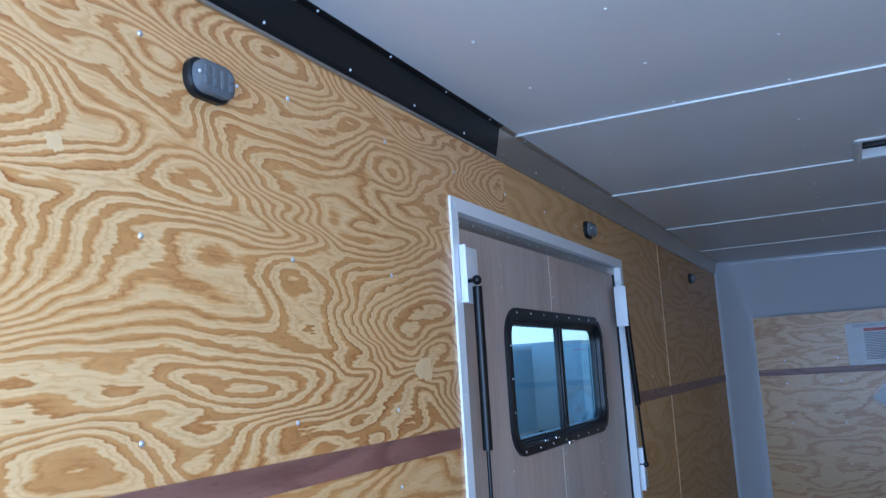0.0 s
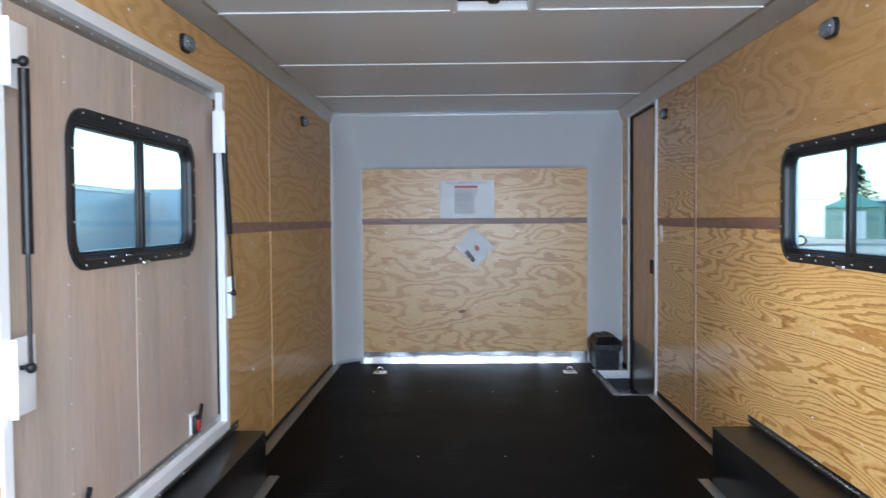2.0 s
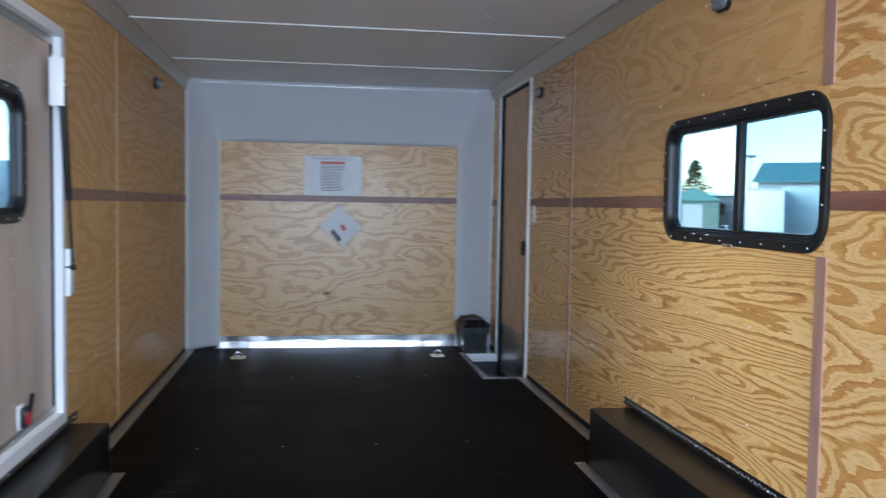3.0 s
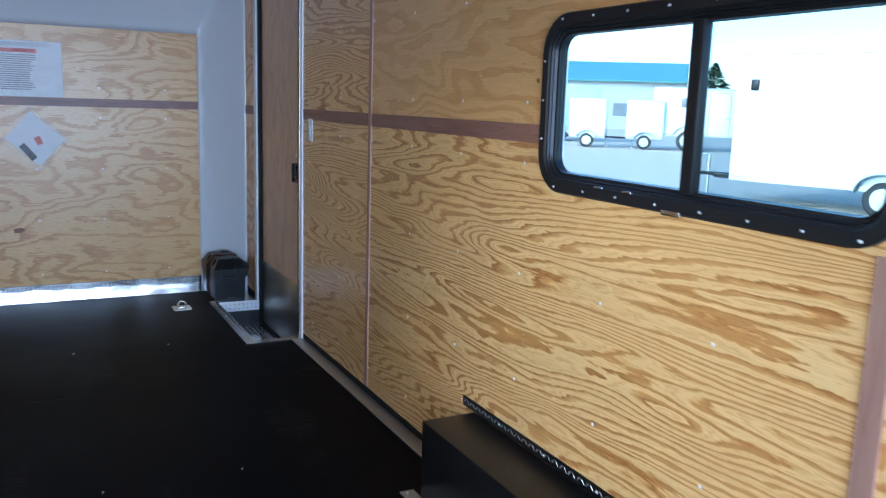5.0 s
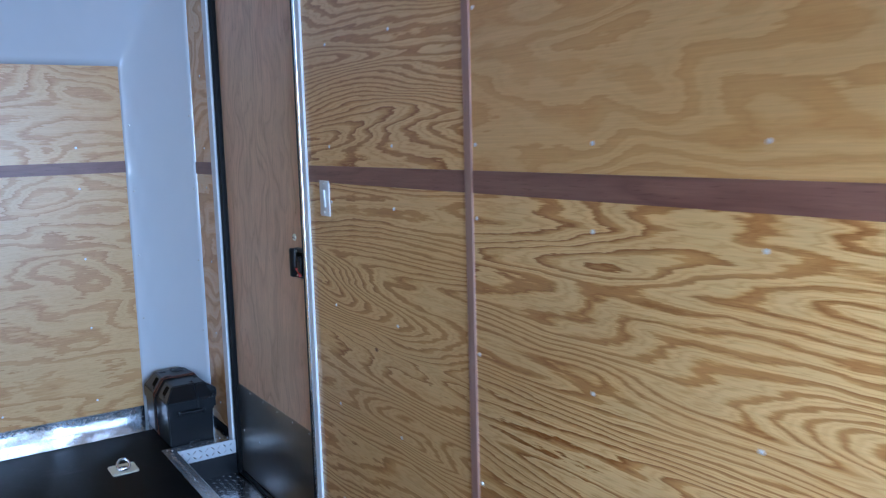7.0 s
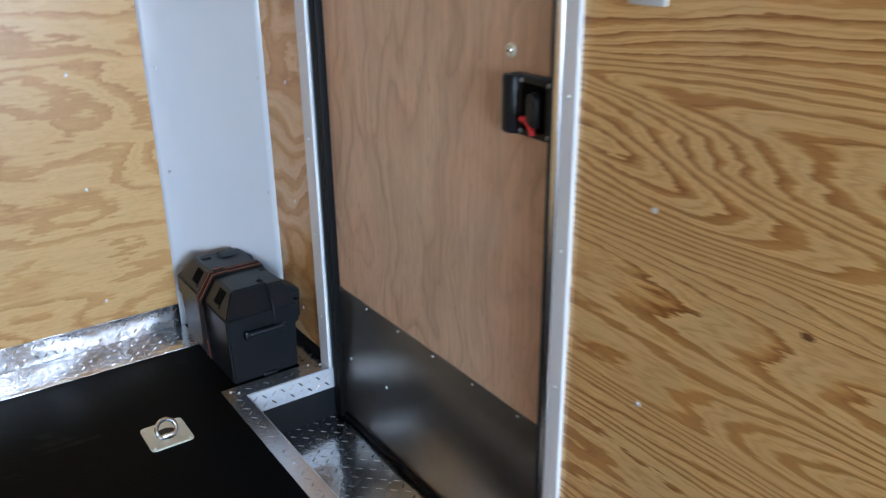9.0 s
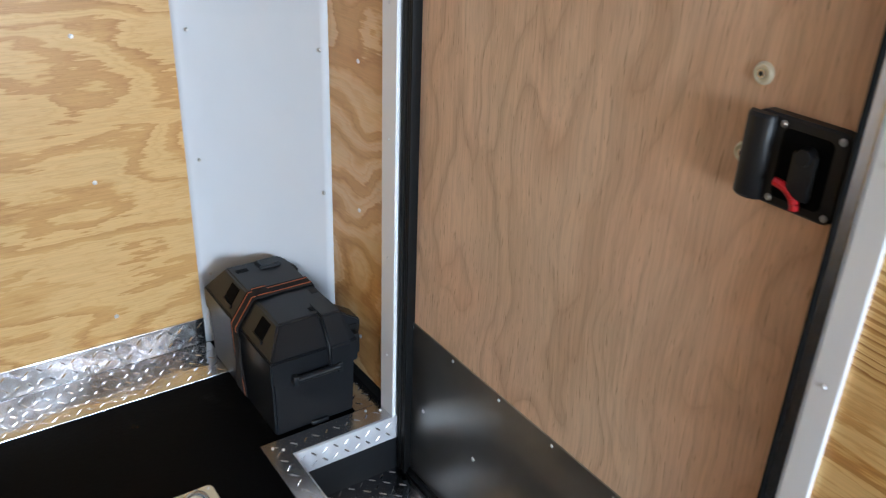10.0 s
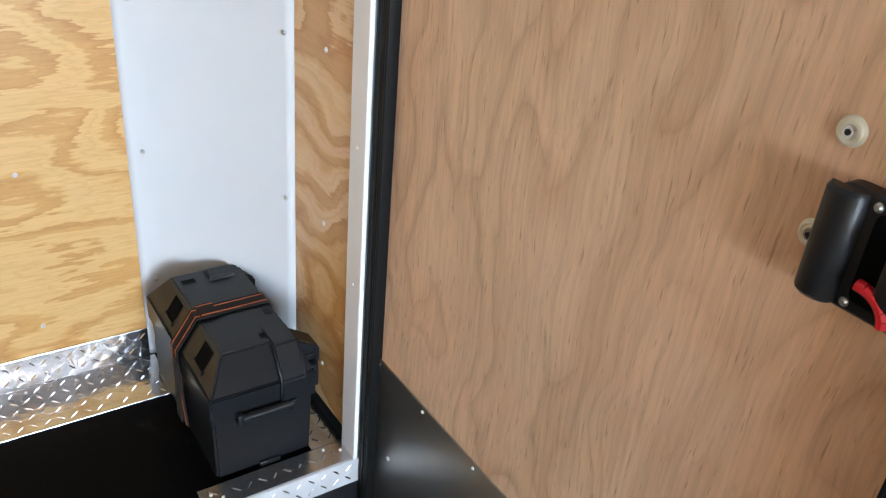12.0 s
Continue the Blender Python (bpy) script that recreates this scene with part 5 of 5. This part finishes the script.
structure("ground", bm, GRAVEL, "pale gravel yard")


def wheel(parent, x, y, r, s):
    bm = bmesh.new()
    prof = ((0.62, 0.0), (0.9, 0.0), (1.0, 0.03), (1.0, 0.17), (0.9, 0.2), (0.62, 0.2))
    rings = [[(x + s * (d - 0.2), y + r * f * math.cos(k * math.pi / 14), GROUND + r + r * f * math.sin(k * math.pi / 14)) for k in range(28)] for f, d in prof]
    tyre = part("tyre", loft(rings, cap=False), TYRE, parent)
    rings = [[(x + s * (d - 0.2), y + r * f * math.cos(k * math.pi / 14), GROUND + r + r * f * math.sin(k * math.pi / 14)) for k in range(28)] for f, d in ((0.62, 0.2), (0.56, 0.19), (0.5, 0.12), (0.25, 0.16), (0.2, 0.21))]
    part("rim", loft(rings, cap=True), ALUMINIUM, tyre, "silver wheel rim")


def cargo_trailer(label, m, length, width, height, skin, axles=(0.5,), win=None, door=None, group="parked trailers", vents=(), clear=0.48, tyre=0.34):
    """Box trailer: near side at x = 0, body to +x; nose at +y end; its feet on the yard."""
    ob = thing("cargo_trailer", m, label, "trailer", group)
    zb = GROUND + clear
    part("body", box(0, width, 0, length, zb, GROUND + height, 0.05), skin, ob, "flat-sided trailer body")
    part("lower_trim", box(-0.012, -0.001, 0.03, length - 0.03, zb, zb + 0.12), MILL_ALUMINIUM, ob)
    part("roof_trim", box(-0.014, -0.001, 0.03, length - 0.03, GROUND + height - 0.09, GROUND + height - 0.03), MILL_ALUMINIUM, ob)
    for f in axles:
        bm = bmesh.new()
        c = f * length
        n = 10
        pts = [(c + 1.38 * tyre * math.cos(math.pi * k / n), zb - 0.02 + 1.06 * tyre * math.sin(math.pi * k / n)) for k in range(n + 1)]
        a, b = [bm.verts.new((-0.17, p, q)) for p, q in pts], [bm.verts.new((0.0, p, q)) for p, q in pts]
        for i in range(n):
            bm.faces.new([a[i], a[i + 1], b[i + 1], b[i]])
        fd = part("fender", bm, EXT_GREY, ob, "grey wheel arch")
        sm = fd.modifiers.new("thickness", "SOLIDIFY")
        sm.thickness = 0.015
        wheel(ob, -0.02, c, tyre, -1)
    if win:
        part("window", box(-0.02, -0.002, win[0], win[1], GROUND + win[2], GROUND + win[3], 0.01), LENS_GREY, ob, "dark tinted window")
    if door:
        part("side_door", box(-0.02, -0.002, door[0], door[1], zb + 0.05, GROUND + height - 0.2, 0.01), skin, ob)
        part("door_gap", box(-0.012, -0.0015, door[0] - 0.02, door[1] + 0.02, zb + 0.03, GROUND + height - 0.18), BLACK_PAINT, ob, "dark door seam")
        part("door_handle", box(-0.05, -0.02, door[0] + 0.06, door[0] + 0.16, zb + 0.85, zb + 0.89, 0.01), BLACK_PLASTIC, ob)
    for vy, vz in vents:
        part("side_vent", box(-0.03, -0.002, vy - 0.08, vy + 0.08, GROUND + vz - 0.11, GROUND + vz + 0.11, 0.02), BLACK_PLASTIC, ob, "dark side vent")
    bm = bmesh.new()
    add_box(bm, width / 2 - 0.6, width / 2 - 0.5, length - 0.1, length + 0.55, zb - 0.02, zb + 0.06)
    add_box(bm, width / 2 - 0.06, width / 2 + 0.06, length - 0.1, length + 1.15, zb - 0.02, zb + 0.06)
    add_box(bm, width / 2 - 0.5, width / 2 + 0.5, length + 0.02, length + 0.09, zb - 0.02, zb + 0.06)
    part("tongue", bm, BLACK_PAINT, ob, "black steel tongue")
    bm = bmesh.new()
    add_cyl(bm, (width / 2, length + 0.95, GROUND + 0.02), (width / 2, length + 0.95, GROUND + 0.92), 0.035)
    add_box(bm, width / 2 - 0.1, width / 2 + 0.1, length + 0.85, length + 1.05, GROUND, GROUND + 0.02)
    add_cyl(bm, (width / 2, length + 0.95, GROUND + 0.90), (width / 2 - 0.05, length + 1.2, GROUND + 0.94), 0.018)
    part("jack", bm, MILL_ALUMINIUM, ob, "tongue jack")
    return ob


cargo_trailer("long white box trailer parked in the yard", pose(15.4, 8.0, 0, 0, 0, 20), 6.55, 2.2, 3.0, EXT_WHITE, (0.55,), vents=((6.15, 2.4),))
cargo_trailer("small white box trailer with dark window and side door", pose(29.3, 29.6, 0, 0, 0, 45), 3.65, 1.9, 2.9, EXT_WHITE, (0.56,), (1.75, 2.4, 2.0, 2.45), (0.22, 1.12), clear=0.68, tyre=0.48)
# white trailer standing in shade: the shade is put into its darker skin colour
cargo_trailer("white tandem-axle box trailer in the yard", pose(28.97, 39.0, 0, 0, 0, 56), 5.0, 2.2, 3.1, EXT_PALE_AND_SHADED, (0.43, 0.57))
cargo_trailer("white box trailer in the far row", pose(23.9, 39.9, 0, 0, 0, 60), 1.9, 2.4, 2.9, EXT_WHITE, ())
for k in range(2):
    cargo_trailer("white box trailer in the far row", pose(26.9 - 1.9 * k, 31.6 + 1.9 * k, 0, 0, 0, 48), 1.7, 1.9, 2.3, EXT_WHITE if k % 2 else EXT_SILVER, (0.5,))
cargo_trailer("white box trailer beside the green hut", pose(22.1, 50.4, 0, 0, 0, 66), 2.6, 4.0, 2.9, EXT_WHITE, (0.5,))
cargo_trailer("grey box trailer parked close beside", pose(-6.4, 17.4, 0, 0, 0, 183), 9.4, 2.2, 2.42, EXT_GREY, (0.5,))
cargo_trailer("pale silver box trailer with side door", pose(-5.9, 26.2, 0, 0, 0, 183), 8.2, 2.2, 2.5, EXT_PALE_AND_SHADED, (0.45,), None, (6.6, 7.5))

# long green-roofed shed
shed = thing("shed_building", pose(40.2, 71.5, 0, 0, 0, -36), "long grey steel shed with green metal roof", "building")
part("wall", box(0, 19.4, 0, 14, GROUND, GROUND + 4.5), STEEL_WALL, shed, "grey steel siding", False)
bm = bmesh.new()
pr = ((-0.6, 4.35), (7, 6.4), (14.6, 4.35), (14.6, 4.5), (7, 6.55), (-0.6, 4.5))
e = [[bm.verts.new((x, y, GROUND + z)) for y, z in pr] for x in (-0.4, 19.8)]
for i in range(6):
    bm.faces.new([e[0][i], e[0][(i + 1) % 6], e[1][(i + 1) % 6], e[1][i]])
bm.faces.new(e[0])
bm.faces.new(e[1])
part("roof", bm, GREEN_ROOF, shed, "green metal roof", False)
for k in range(4):
    part("window", box(2 + 5 * k, 3.6 + 5 * k, -0.03, -0.002, GROUND + 1.2, GROUND + 2.4), LENS_GREY, shed, "dark window", False)
office = thing("office_building", pose(33.6, 68.5, 0, 0, 0, -28), "low grey building with dark windows", "building")
part("wall", box(0, 6.0, 0, 6, GROUND, GROUND + 3.0), DARK_SIDING, office, "grey wall", False)
part("roof", box(-0.2, 6.2, -0.2, 6.2, GROUND + 3.0, GROUND + 3.2), EXT_SILVER, office, "flat pale roof", False)
for k in range(3):
    part("window", box(0.5 + 1.9 * k, 1.7 + 1.9 * k, -0.03, -0.002, GROUND + 1.3, GROUND + 2.3), BLACK_PAINT, office, "dark window", False)


hut = thing("garden_hut", pose(29.2, 66.5, 0, 0, 0, -25), "grey-green gabled hut in the far yard", "hut")
part("wall", box(0, 4.2, 0, 4.2, GROUND, GROUND + 2.6), GREEN_SIDING, hut, "grey-green wall", False)
bm = bmesh.new()
pr = ((-0.3, 2.5), (2.1, 3.6), (4.5, 2.5))
e = [[bm.verts.new((x, y, GROUND + z)) for x, z in pr] for y in (-0.2, 4.4)]
bm.faces.new(e[0])
bm.faces.new(e[1])
for i in range(3):
    bm.faces.new([e[0][i], e[0][(i + 1) % 3], e[1][(i + 1) % 3], e[1][i]])
part("roof", bm, GREEN_ROOF, hut, "green roof", False)
part("door", box(1.3, 2.9, -0.03, -0.002, GROUND + 0.05, GROUND + 2.2), STEEL_WALL, hut, "pale door", False)


def pine(x, y, h, seed):
    rnd = random.Random(seed)
    ob = thing("pine_tree", pose(x, y, GROUND), "dark green pine tree beyond the yard", "tree", "pine trees")
    bm = bmesh.new()
    add_cyl(bm, (0, 0, 0), (0, 0, h * 0.96), 0.16, 0.03, 8)
    for k in range(26):
        z = h * (0.2 + 0.76 * k / 26)
        a, r = rnd.uniform(0, 6.28), (1 - k / 27) * h * 0.26
        add_cyl(bm, (0, 0, z), (r * math.cos(a), r * math.sin(a), z - 0.1 * r), 0.035, 0.01, 5)
    part("trunk", bm, BARK, ob)
    verts, faces = [], []
    for k in range(1500):
        t = rnd.random() ** 0.8
        a0 = rnd.uniform(0, 6.28)
        z = h * (0.16 + 0.84 * t)
        r = math.sin(math.pi * min(1.0, 0.12 + 0.88 * t)) ** 0.8 * h * 0.25 * rnd.uniform(0.25, 1.1) * (0.8 + 0.25 * math.sin(11 * t + seed) + 0.2 * math.sin(3 * a0 + seed))
        a = a0
        c = Vector((r * math.cos(a), r * math.sin(a), z - 0.12 * r))
        d = Vector((math.cos(a), math.sin(a), rnd.uniform(-0.5, 0.3))) * rnd.uniform(0.22, 0.5)
        s = Vector((-math.sin(a), math.cos(a), rnd.uniform(-0.5, 0.5))) * rnd.uniform(0.08, 0.18)
        i = len(verts)
        verts += [c - d * 0.4, c + s, c + d, c - s]
        faces += [(i, i + 1, i + 2, i + 3)]
    me = bpy.data.meshes.new("crown")
    me.from_pydata(verts, [], faces)
    me.materials.append(NEEDLES)
    cr = new("crown", me)
    cr.parent = ob


for x, y, h, s in ((54.2, 56.2, 6.0, 1), (57.0, 54.6, 4.9, 2), (41.2, 86.5, 7.2, 3)):
    pine(x, y, h, s)
for x, y, h in ((38, 42, 7.5), (29.2, 53, 5.4)):
    lamp = thing("street_lamp", pose(x, y, GROUND), "tall grey yard lamp post", "lamp post", "yard lamps")
    part("pole", cyl((0, 0, 0), (0, 0, h), 0.09, 0.06), MILL_ALUMINIUM, lamp)
    part("head", box(-0.35, 0.35, -0.15, 0.15, h - 0.05, h + 0.12, 0.03), MILL_ALUMINIUM, lamp)

# wheels under the trailer box, on the yard
under = thing("undercarriage", pose(0, 0, 0), "steel rails and wheels carrying the trailer box", "undercarriage")
for x in (-0.55, 1.07):
    part("rail", box(x - 0.04, x + 0.04, YB, 7.2, -0.2, -0.165), BLACK_PAINT, under)
for y in (2.1, 3.05):
    wheel(under, XL - 0.052, y, 0.33, -1)
    wheel(under, XR + 0.052, y, 0.33, 1)
    part("axle", cyl((XL + 0.1, y, GROUND + 0.33), (XR - 0.1, y, GROUND + 0.33), 0.035), BLACK_PAINT, under)
